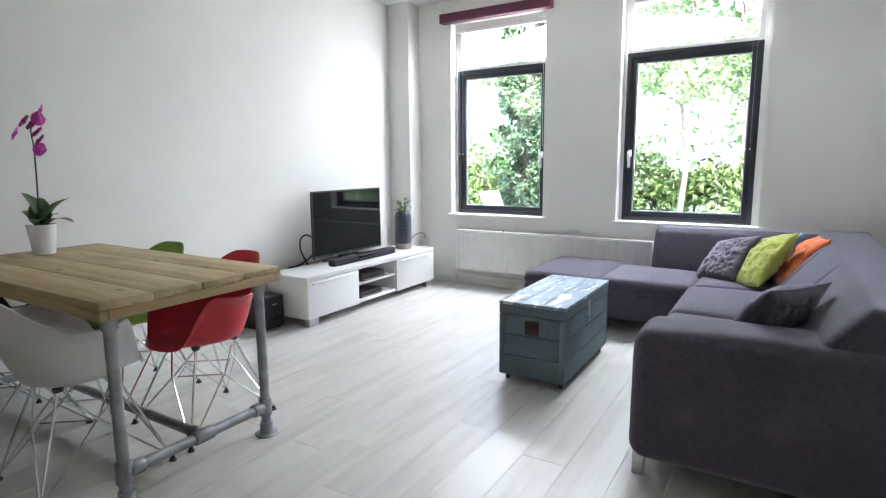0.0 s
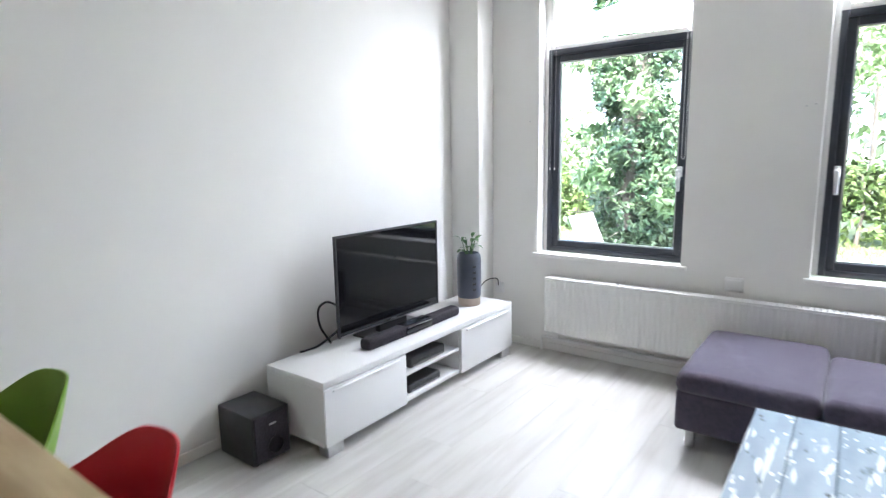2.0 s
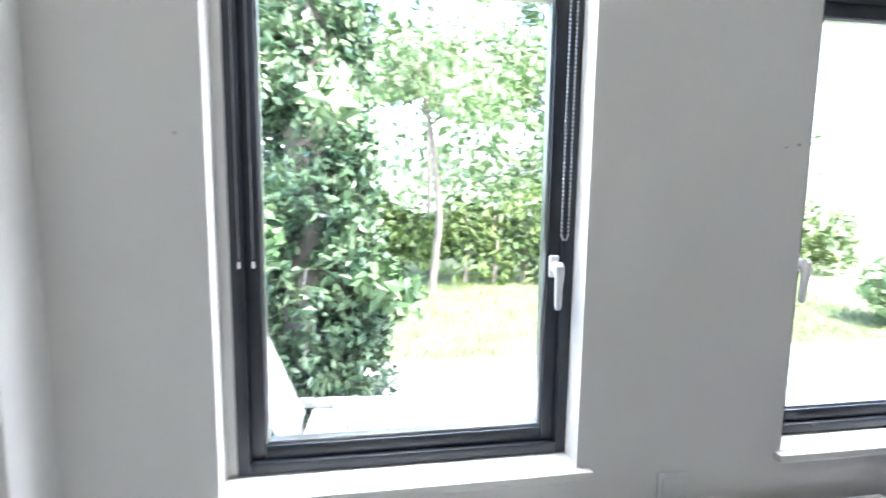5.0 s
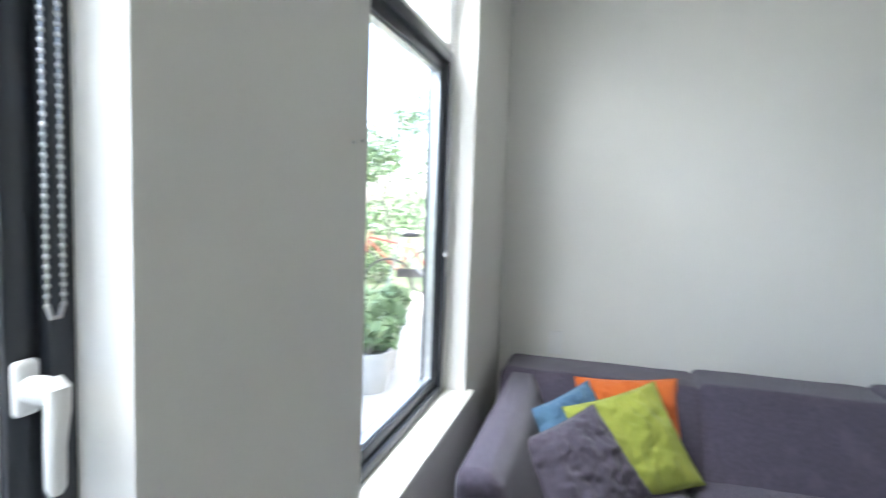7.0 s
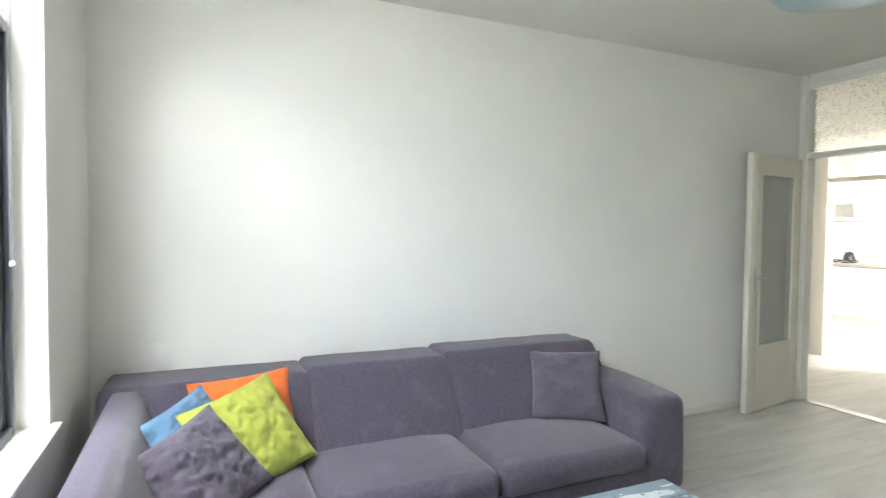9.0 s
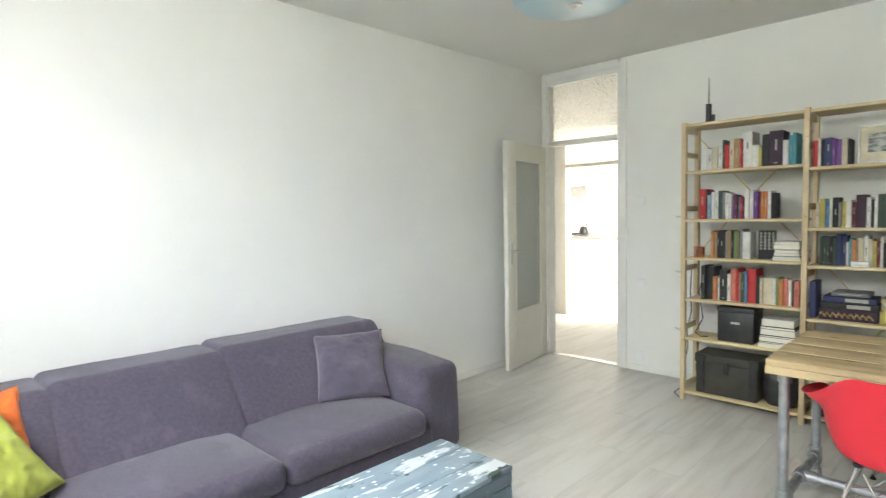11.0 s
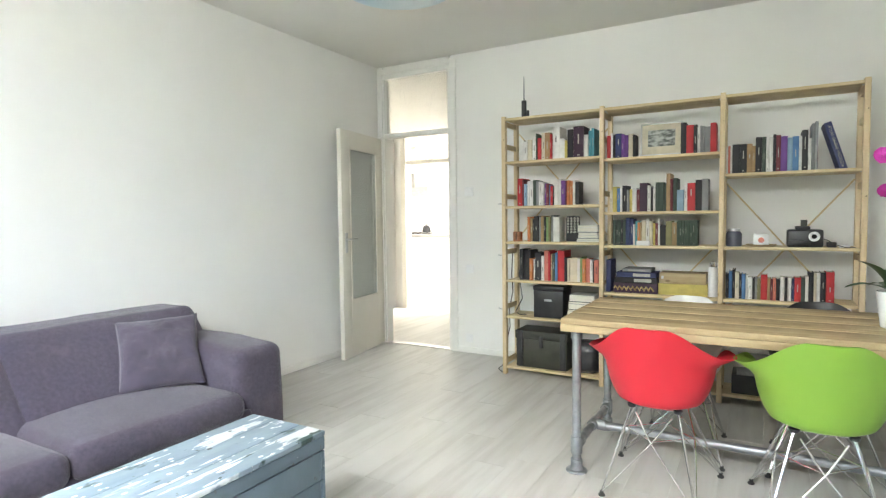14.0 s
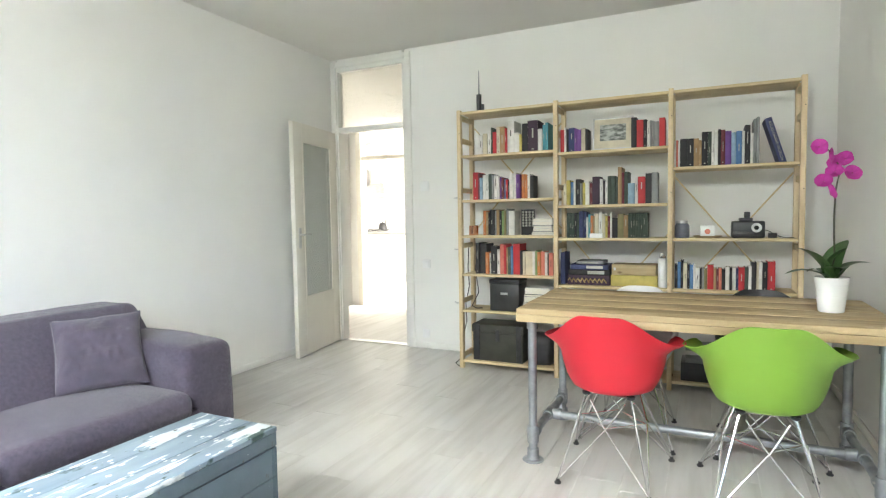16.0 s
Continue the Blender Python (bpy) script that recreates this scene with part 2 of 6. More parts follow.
INKD = mat("dark_ink", (0.05, 0.05, 0.05), None, 0.7)
CABLE = mat("black_cable", (0.012, 0.012, 0.013), None, 0.5)
STONE = mat("dark_worktop", (0.3, 0.29, 0.27), (0.24, 0.23, 0.21), 0.3, scale=30)
KFRONT = mat("white_kitchen_front", (0.8, 0.8, 0.78), None, 0.3)
PATIO = mat("pale_concrete", (0.5, 0.49, 0.46), (0.42, 0.41, 0.38), 0.9, scale=2, bump=0.2, bscale=40, vary=0.05)
GRASS = mat("lawn_ground", (0.085, 0.135, 0.05), (0.15, 0.18, 0.09), 0.95, scale=3, bump=0.6, bscale=25)
BLADE = mat("grass_blade", (0.09, 0.165, 0.055), (0.19, 0.23, 0.11), 0.8, scale=4)
BARK = mat("bark", (0.22, 0.2, 0.17), (0.13, 0.12, 0.1), 0.9, scale=8, stretch=(4, 4, 0.8), bump=0.7, bscale=20)
IVY = mat("ivy_leaf", (0.04, 0.095, 0.045), (0.17, 0.25, 0.13), 0.3, scale=7, lo=0.4, hi=0.66)
HEDGE = mat("hedge_leaf", (0.04, 0.085, 0.02), (0.11, 0.17, 0.045), 0.5, scale=3)
TREEL = mat("tree_leaf", (0.12, 0.22, 0.085), (0.24, 0.33, 0.17), 0.5, scale=2)
GREYWOOD = mat("weathered_white_wood", (0.62, 0.61, 0.57), (0.5, 0.49, 0.45), 0.8, scale=4, stretch=(1, 1, 6))
REDMETAL = mat("red_bicycle_paint", (0.42, 0.06, 0.05), None, 0.35)
RUBBER = mat("rubber", (0.03, 0.03, 0.03), None, 0.8)

# ---- shape helpers ----


def thing(name, p, label, category, group=""):
    """An empty at the thing's base; its parts are built in world coordinates."""
    ob = new(name)
    ob.location = p
    ob.empty_display_size = 0.05
    return tagged(ob, label, category, group)


def mesh_of(name, bm, material, sharp=35):
    me = bpy.data.meshes.new(name)
    bmesh.ops.recalc_face_normals(bm, faces=bm.faces)
    bm.to_mesh(me)
    bm.free()
    me.materials.append(material)
    me.polygons.foreach_set("use_smooth", [True] * len(me.polygons))
    me.set_sharp_from_angle(angle=radians(sharp))
    return me


def part(name, bm, material, parent=None, label="", sharp=35):
    ob = new(name, mesh_of(name, bm, material, sharp))
    if parent:
        ob.parent = parent
        if parent.type == "EMPTY":
            ob.matrix_parent_inverse = Matrix.Translation(-parent.location)
    if label:
        ob["label"] = label
    return ob


def structure(name, bm, material, label=""):
    return tagged(part(name, bm, material), label, "", "", "structure")


def box(bm, x0, x1, y0, y1, z0, z1, bev=0.0, seg=2, m=None):
    t = Matrix.Translation(((x0 + x1) / 2, (y0 + y1) / 2, (z0 + z1) / 2)) @ Matrix.Diagonal((x1 - x0, y1 - y0, z1 - z0, 1))
    r = bmesh.ops.create_cube(bm, size=1, matrix=(m @ t) if m else t)
    if bev:
        es = list({e for v in r["verts"] for e in v.link_edges})
        bmesh.ops.bevel(bm, geom=es, offset=bev, segments=seg, affect="EDGES", profile=0.5)
    return bm


def B(*a, **k):
    return box(bmesh.new(), *a, **k)


def tube(bm, pts, r, n=8, cap=True):
    """A round bar along a line of points; r may be one radius or one for each point."""
    pts = [Vector(p) for p in pts]
    rs = r if isinstance(r, (list, tuple)) else [r] * len(pts)
    rings, up = [], None
    for i, p in enumerate(pts):
        d = (pts[min(i + 1, len(pts) - 1)] - pts[max(i - 1, 0)]).normalized()
        if up is None:
            up = d.orthogonal().normalized()
        up = (up - d * up.dot(d)).normalized()
        side = d.cross(up)
        rings.append([bm.verts.new(p + (up * math.cos(a) + side * math.sin(a)) * rs[i]) for a in (2 * math.pi * k / n for k in range(n))])
    for a, b in zip(rings, rings[1:]):
        for k in range(n):
            bm.faces.new((a[k], a[(k + 1) % n], b[(k + 1) % n], b[k]))
    if cap:
        bm.faces.new(rings[0])
        bm.faces.new(rings[-1])
    return bm


def T(pts, r, n=8):
    return tube(bmesh.new(), pts, r, n)


def lathe(bm, prof, c=(0, 0, 0), n=24, m=None):
    """A turned shape from (radius, height) pairs about a vertical axis at c."""
    rings = []
    for r, z in prof:
        ring = []
        for k in range(n):
            a = 2 * math.pi * k / n
            v = Vector((c[0] + r * math.cos(a), c[1] + r * math.sin(a), c[2] + z))
            ring.append(bm.verts.new(m @ v if m else v))
        rings.append(ring)
    for a, b in zip(rings, rings[1:]):
        for k in range(n):
            bm.faces.new((a[k], a[(k + 1) % n], b[(k + 1) % n], b[k]))
    if prof[0][0] > 1e-4:
        bm.faces.new(rings[0])
    if prof[-1][0] > 1e-4:
        bm.faces.new(rings[-1])
    bmesh.ops.remove_doubles(bm, verts=bm.verts, dist=1e-6)
    return bm


def rbox(bm, x0, x1, y0, y1, z0, z1, r, puff=(0, 0, 0), n=7, fn=None, wrinkle=0.0):
    """An upholstered block: a box with round edges, swollen faces and slight unevenness."""
    lo, hi = Vector((x0, y0, z0)), Vector((x1, y1, z1))
    c, h = (lo + hi) / 2, (hi - lo) / 2

    def steps(a, b):
        e = [0, 0.2 * r, 0.45 * r, 0.72 * r]
        mid = [a + r + (b - a - 2 * r) * k / n for k in range(n + 1)]
        return [a + q for q in e] + mid + [b - q for q in reversed(e)]

    ax = [steps(lo[i], hi[i]) for i in range(3)]
    start = len(bm.verts)
    made = {}

    def vert(p):
        key = tuple(round(q, 5) for q in p)
        if key not in made:
            v = Vector(p)
            k = Vector([min(max(v[i], lo[i] + r), hi[i] - r) for i in range(3)])
            d = v - k
            q = k + d.normalized() * r if d.length > 1e-9 else v
            u = [(q[i] - c[i]) / h[i] for i in range(3)]
            for i in range(3):
                j, w = (i + 1) % 3, (i + 2) % 3
                f = max(0, 1 - u[j] ** 2) * max(0, 1 - u[w] ** 2)
                q[i] += puff[i] * u[i] * abs(u[i]) * f
            if wrinkle:
                q += noise.noise_vector(q * 6) * wrinkle + noise.noise_vector(q * 17) * wrinkle * 0.35
            if fn:
                q = fn(q)
            made[key] = bm.verts.new(q)
        return made[key]

    for i in range(3):
        j, w = (i + 1) % 3, (i + 2) % 3
        for side in (lo[i], hi[i]):
            for a in range(len(ax[j]) - 1):
                for b in range(len(ax[w]) - 1):
                    q = []
                    for da, db in ((0, 0), (1, 0), (1, 1), (0, 1)):
                        p = [0, 0, 0]
                        p[i], p[j], p[w] = side, ax[j][a + da], ax[w][b + db]
                        q.append(vert(p))
                    bm.faces.new(q)
    return bm


def R(*a, **k):
    return rbox(bmesh.new(), *a, **k)


def sheet(bm, fn, nu, nv, closed_u=False):
    """A grid of faces over fn(u, v), u and v from 0 to 1."""
    g = [[bm.verts.new(fn(i / nu, j / nv)) for j in range(nv + 1)] for i in range(nu + (0 if closed_u else 1))]
    for i in range(nu):
        for j in range(nv):
            a, b = g[i], g[(i + 1) % len(g)]
            bm.faces.new((a[j], b[j], b[j + 1], a[j + 1]))
    return bm


def text_part(name, words, size, m, material, parent, label=""):
    cu = bpy.data.curves.new(name, "FONT")
    cu.body, cu.size, cu.align_x, cu.align_y, cu.extrude = words, size, "CENTER", "CENTER", 0.0004
    tmp = bpy.data.objects.new(name, cu)
    me = bpy.data.meshes.new_from_object(tmp)
    bpy.data.objects.remove(tmp)
    me.transform(m)
    me.materials.append(material)
    ob = new(name, me)
    ob.parent = parent
    if parent.type == "EMPTY":
        ob.matrix_parent_inverse = Matrix.Translation(-parent.location)
    if label:
        ob["label"] = label
    return ob

# ---- the room ----
X0, X1, YN, H = 0.34, 4.56, 5.30, 2.81
floor = structure("floor", B(X0 - 0.2, 8.4, -5.6, YN + 0.2, -0.25, -0.008), JOINT, "pale grey oak laminate floor")
structure("ceiling", B(X0 - 0.2, 8.4, -5.6, YN + 0.2, H, H + 0.2), CEIL, "flat white plaster ceiling")
structure("wall_west", B(X0 - 0.2, X0, -5.6, YN, 0, H), WALL, "plain white plastered wall")
structure("wall_east", B(X1, X1 + 0.13, 0, YN, 0, H), WALL, "plain white plastered wall")
structure("wall_pier", B(X0, 0.59, 5.1, YN, 0, H, bev=0.006), WALL, "white plastered corner pier")

# window openings: x from, x to of the openings; the painted frames stand in them
OPEN = ((0.965, 1.96), (2.64, 3.74))
SILL, HEAD = 0.7, 2.6
wn_ = bmesh.new()
for a, b in ((X0 - 0.2, OPEN[0][0]), (OPEN[0][1], OPEN[1][0]), (OPEN[1][1], X1 + 0.13)):
    box(wn_, a, b, YN, YN + 0.2, 0, H)
for a, b in OPEN:
    box(wn_, a, b, YN, YN + 0.2, 0, SILL)
    box(wn_, a, b, YN, YN + 0.2, HEAD, H)
structure("wall_north", wn_, WALL, "white plastered wall with two tall windows")

# south wall with the doorway
DX0, DX1 = 3.72, 4.5
ws = bmesh.new()
box(ws, X0, DX0 - 0.0, -0.1, 0, 0, H)
box(ws, DX1, 8.4, -0.1, 0, 0, H)
structure("wall_south", ws, WALL, "white plastered wall with a doorway")
cas = bmesh.new()
box(cas, DX0 - 0.065, DX0, 0, 0.018, 0, H - 0.03, bev=0.004)
box(cas, DX1, DX1 + 0.058, 0, 0.018, 0, H - 0.03, bev=0.004)
box(cas, DX0, DX1, 0, 0.018, 2.73, H - 0.03, bev=0.004)
box(cas, DX0, DX0 + 0.03, -0.1, -0.002, 0, 2.73)
box(cas, DX1 - 0.012, DX1, -0.1, -0.002, 0, 2.73)
box(cas, DX0 + 0.03, DX1 - 0.012, -0.1, -0.002, 2.69, H)
box(cas, DX0 + 0.03, DX1 - 0.012, -0.09, 0.004, 2.095, 2.14, bev=0.004)
structure("door_casing", cas, TRIM, "white painted door casing with a transom")
fan = structure("transom_window", B(DX0 + 0.03, DX1 - 0.012, -0.056, -0.05, 2.14, 2.69), ORNATE, "hammered glass transom above the door")
fan.visible_shadow = False
thr = structure("threshold", B(DX0 + 0.03, DX1 - 0.012, -0.1, 0.0, 0, 0.006, bev=0.002), STEEL, "thin metal threshold strip")

# baseboards
for i, q in enumerate(((X0, X0 + 0.012, 0.012, 5.1), (X1 - 0.012, X1, 0.012, YN))):
    structure("baseboard", B(q[0], q[1], q[2], q[3], 0, 0.055, bev=0.003), TRIM, "low white painted baseboard")
structure("baseboard", B(X0 + 0.012, DX0 - 0.065, 0, 0.012, 0, 0.055, bev=0.003), TRIM, "low white painted baseboard")
structure("baseboard", B(0.59, X1 - 0.012, YN - 0.012, YN, 0, 0.055, bev=0.003), TRIM, "low white painted baseboard")

# the door, open into the room against the east wall
door = thing("door_1", (4.525, 0.03, 0.006), "cream painted interior door with a tall glass pane, standing open", "door")
door["kind"] = "structure"
turn = Matrix.Translation((4.525, 0.03, 0)) @ Matrix.Rotation(radians(99.5), 4, "Z")
dm = bmesh.new()
W, DT = 0.81, 0.04
for q in ((0, 0.13, 0.012, 2.085), (W - 0.15, W, 0.012, 2.085)):
    box(dm, q[0], q[1], -DT / 2, DT / 2, q[2], q[3], bev=0.003, m=turn)
box(dm, 0.13, W - 0.15, -DT / 2, DT / 2, 0.012, 0.53, m=turn)
box(dm, 0.13, W - 0.15, -DT / 2, DT / 2, 1.93, 2.085, m=turn)
leaf = part("leaf", dm, CREAM, door)
pane = part("pane", B(0.13, W - 0.15, -0.004, 0.004, 0.53, 1.93, m=turn), DOORGLASS, door, "clear door glass with a faint green tint")
pane.visible_shadow = False
bead = bmesh.new()
for s in (-1, 1):
    y0, y1 = sorted((s * 0.012, s * 0.024))
    box(bead, 0.13, 0.145, y0, y1, 0.53, 1.93, m=turn)
    box(bead, W - 0.165, W - 0.15, y0, y1, 0.53, 1.93, m=turn)
    box(bead, 0.145, W - 0.165, y0, y1, 0.53, 0.545, m=turn)
    box(bead, 0.145, W - 0.165, y0, y1, 1.915, 1.93, m=turn)
part("glazing_bead", bead, CREAM, door)
hd = bmesh.new()
for s in (-1, 1):
    box(hd, W - 0.085, W - 0.045, s * 0.024 - 0.004, s * 0.024 + 0.004, 0.98, 1.16, bev=0.003, m=turn)
    tube(hd, [turn @ Vector(p) for p in ((W - 0.065, s * 0.024, 1.1), (W - 0.065, s * 0.062, 1.1), (W - 0.08, s * 0.066, 1.1), (W - 0.185, s * 0.066, 1.1))], 0.009, 10)
part("door_handle", hd, STEEL, door, "brushed steel lever handle on a plate")
hg = bmesh.new()
for z in (0.25, 1.05, 1.85):
    tube(hg, [turn @ Vector((-0.008, 0.0, z)), turn @ Vector((-0.008, 0.0, z + 0.09))], 0.008, 10)
part("hinge", hg, STEEL, door)

# ---- windows ----


def window(i, a, b, mirror):
    """A timber window: dark outer frame and sash, clear panes, white upper light and a white strip at the reveal."""
    y = 5.388
    fa, fb = a + 0.03, b + 0.001 if i == 1 else b - 0.055
    z0, z1 = 0.725, 2.145
    root = thing("window_%d" % i, ((a + b) / 2, y, SILL), "tall dark grey framed window with a clear upper light", "window")
    root["kind"] = "structure"
    fr = bmesh.new()
    for q in ((fa, fa + 0.034, z0, z1), (fb - 0.034, fb, z0, z1), (fa + 0.034, fb - 0.034, z0, z0 + 0.034), (fa + 0.034, fb - 0.034, z1 - 0.04, z1)):
        box(fr, q[0], q[1], y, y + 0.09, q[2], q[3], bev=0.003)
    part("window_frame", fr, FRAME, root)
    sa = bmesh.new()
    c, d, e, f = fa + 0.03, fb - 0.03, z0 + 0.03, z1 - 0.036
    for q in ((c, c + 0.046, e, f), (d - 0.046, d, e, f), (c + 0.046, d - 0.046, e, e + 0.046), (c + 0.046, d - 0.046, f - 0.046, f)):
        box(sa, q[0], q[1], y + 0.018, y + 0.08, q[2], q[3], bev=0.005)
    sash = part("sash", sa, FRAME, root)
    sp = bmesh.new()
    for q in ((c + 0.046, c + 0.054, e + 0.046, f - 0.046), (d - 0.054, d - 0.046, e + 0.046, f - 0.046), (c + 0.054, d - 0.054, e + 0.046, e + 0.054), (c + 0.054, d - 0.054, f - 0.054, f - 0.046)):
        box(sp, q[0], q[1], y + 0.03, y + 0.062, q[2], q[3])
    part("glazing_strip", sp, STEEL, sash)
    g = part("pane", B(c + 0.046, d - 0.046, y + 0.044, y + 0.048, e + 0.046, f - 0.046), GLASS, sash, "clear window glass")
    g.visible_shadow = False
    wt = bmesh.new()
    for q in ((a, fa, SILL + 0.024, HEAD), (min(fb, b - 0.004), b, SILL + 0.024, HEAD), (fa, fa + 0.04, z1, HEAD), (fb - 0.04, fb, z1, HEAD),
              (fa + 0.04, fb - 0.04, z1, z1 + 0.03), (fa + 0.04, fb - 0.04, HEAD - 0.05, HEAD)):
        box(wt, q[0], q[1], y + 0.012, y + 0.1, q[2], q[3], bev=0.002)
    part("upper_frame", wt, TRIM, root, "white painted upper frame")
    g = part("upper_pane", B(fa + 0.04, fb - 0.04, y + 0.05, y + 0.054, z1 + 0.03, HEAD - 0.05), GLASS, root)
    g.visible_shadow = False
    sl = bmesh.new()
    box(sl, a - 0.025, b + 0.04, YN - 0.035, YN - 0.001, SILL - 0.004, SILL + 0.022, bev=0.004)
    box(sl, a + 0.001, b - 0.001, YN - 0.001, y + 0.012, SILL, SILL + 0.022)
    part("window_sill", sl, TRIM, root, "white painted sill board")
    hx = fb - 0.058 if not mirror else fa + 0.048
    hb = bmesh.new()
    rbox(hb, hx - 0.015, hx + 0.015, y + 0.003, y + 0.018, 1.272, 1.338, 0.007, n=2)
    lathe(hb, [(0.0, 0.0), (0.015, 0.0), (0.017, 0.02), (0.014, 0.036), (0.0, 0.04)], (0, 0, 0), 14,
          Matrix.Translation((hx, y + 0.004, 1.305)) @ Matrix.Rotation(radians(90), 4, "X"))
    tube(hb, [(hx, y - 0.03, 1.32), (hx, y - 0.036, 1.31), (hx + 0.001, y - 0.036, 1.285), (hx + 0.002, y - 0.03, 1.24), (hx + 0.003, y - 0.028, 1.19), (hx + 0.003, y - 0.028, 1.182)], [0.01, 0.015, 0.0135, 0.0115, 0.011, 0.007], 12)
    part("window_handle", hb, WHITEP, root, "white turn handle pointing down")
    return fa, fb, y


W1 = window(1, OPEN[0][0], OPEN[0][1], False)
W2 = window(2, OPEN[1][0], OPEN[1][1], True)
for (fa, fb, y), xs, name in ((W1, (0.026, 0.062), 1), (W2, (-0.075, -0.045), 2)):
    for dx in xs:
        x = fa + dx if dx > 0 else fb + dx
        cord = thing("blind_pull", (x, y - 0.012, 2.595), "thin pale blind pull with a small end cap", "blind pull", "blind pulls")
        part("cord", T([(x, y - 0.014, 2.598), (x, y - 0.014, 1.34)], 0.0014, 6), CORD, cord)
        part("end_cap", lathe(bmesh.new(), [(0.002, 0.02), (0.004, 0.015), (0.0045, 0.003), (0.0, 0.0)], (x, y - 0.014, 1.315), 8), WHITEP, cord)
chain = thing("blind_chain", (W1[1] - 0.01, W1[2], 2.58), "looped steel bead chain hanging beside the window frame", "blind chain")
cb = bmesh.new()
bmesh.ops.create_icosphere(cb, subdivisions=1, radius=0.0038)
bead_mesh = mesh_of("bead", cb, STEEL, 80)
for k, dx in enumerate((-0.004, 0.012)):
    cx, cy = W1[1] - 0.042 + dx * 1.3, W1[2] - 0.012
    part("strand", T([(cx, cy, 1.4), (cx, cy, 2.545)], 0.0012, 6), STEEL, chain)
    for j in range(100):
        bead = new("bead", bead_mesh)
        bead.parent = chain
        bead.location = Vector((cx, cy, 1.40 + j * 0.0115)) - chain.location
part("chain_loop", T([(W1[1] - 0.047, W1[2] - 0.012, 1.4), (W1[1] - 0.042, W1[2] - 0.012, 1.385), (W1[1] - 0.032, W1[2] - 0.012, 1.385), (W1[1] - 0.027, W1[2] - 0.012, 1.4)], 0.003, 6), STEEL, chain)
part("chain_top", B(W1[1] - 0.06, W1[1] - 0.01, W1[2] - 0.03, W1[2] + 0.014, 2.54, 2.6, bev=0.004), WHITEP, chain)

bl = thing("roller_blind", (1.46, 5.26, 2.58), "rolled-up blind with a plum coloured wooden cassette", "roller blind")
part("cassette", B(0.885, 2.03, 5.215, YN, 2.585, 2.672, bev=0.004), BLIND, bl, "plum coloured wooden cassette")
part("bottom_bar", B(1.0, 1.975, 5.355, 5.375, 2.5, 2.52, bev=0.004), TRIM, bl, "white bottom bar of the raised fabric")
part("fabric", B(1.005, 1.97, 5.362, 5.366, 2.52, 2.585), BLINDW, bl)

# wall fittings


def plate(name, x, y, z, w, h, axis, label, cat, sockets=0):
    r = thing(name, (x, y, z), label, cat, "wall fittings")
    d = 0.011
    q = {"y-": (x - w / 2, x + w / 2, y - d, y), "y+": (x - w / 2, x + w / 2, y, y + d), "x-": (x - d, x, y - w / 2, y + w / 2)}[axis]
    part("plate", B(q[0], q[1], q[2], q[3], z - h / 2, z + h / 2, bev=0.004), WHITEP, r)
    k = {"y-": (x - w / 2 + 0.014, x + w / 2 - 0.014, y - d - 0.004, y - d), "y+": (x - w / 2 + 0.014, x + w / 2 - 0.014, y + d, y + d + 0.004),
         "x-": (x - d - 0.004, x - d, y - w / 2 + 0.014, y + w / 2 - 0.014)}[axis]
    part("insert", B(k[0], k[1], k[2], k[3], z - h / 2 + 0.014, z + h / 2 - 0.014, bev=0.003), WHITEP, r)
    return r


plate("light_switch", 3.527, 0, 1.526, 0.09, 0.09, "y+", "white square light switch on the wall", "light switch")
plate("wall_socket", 3.522, 0, 0.8, 0.08, 0.08, "y+", "white square wall socket", "wall socket")
plate("wall_socket", 3.535, 0, 0.14, 0.07, 0.08, "y+", "white square wall socket near the floor", "wall socket")
plate("wall_socket", 2.27, YN, 0.64, 0.1, 0.085, "y-", "white double socket plate under the window", "wall socket")
plate("wall_socket", 0.65, YN, 0.42, 0.075, 0.08, "y-", "white socket beside the corner pier", "wall socket")
plate("wall_socket", X1, 4.98, 0.78, 0.08, 0.13, "x-", "white socket above the sofa back", "wall socket")
for x, z in ((0.9, 1.66), (2.558, 1.66), (2.6, 1.668)):
    nl = part("wall_hook", lathe(bmesh.new(), [(0.0, 0.0), (0.003, 0.0), (0.003, 0.004), (0.005, 0.005), (0.004, 0.007), (0.0, 0.008)], (0, 0, 0), 10,
              Matrix.Translation((x, YN, z)) @ Matrix.Rotation(radians(90), 4, "X")), STEEL)
    tagged(nl, "small grey screw in the white wall", "wall hook", "wall fittings")

# ceiling lamp
LAMPX, LAMPY = 3.2, 1.62
cl = thing("ceiling_lamp", (LAMPX, LAMPY, H), "round pale blue glass ceiling lamp with a steel button", "ceiling lamp")
part("shade", lathe(bmesh.new(), [(0.0, -0.078), (0.08, -0.079), (0.21, -0.076), (0.31, -0.068), (0.365, -0.05), (0.385, -0.03), (0.38, -0.022), (0.36, -0.03), (0.26, -0.05), (0.0, -0.055)], (LAMPX, LAMPY, H), 48), PALEBLUE, cl)
part("button", lathe(bmesh.new(), [(0.0, -0.1), (0.012, -0.099), (0.016, -0.09), (0.045, -0.085), (0.05, -0.078), (0.0, -0.076)], (LAMPX, LAMPY, H), 20), STEEL, cl, "brushed steel button")
part("mounting_ring", lathe(bmesh.new(), [(0.05, -0.052), (0.07, -0.052), (0.07, 0.0), (0.05, 0.0)], (LAMPX, LAMPY, H), 20), STEEL, cl)

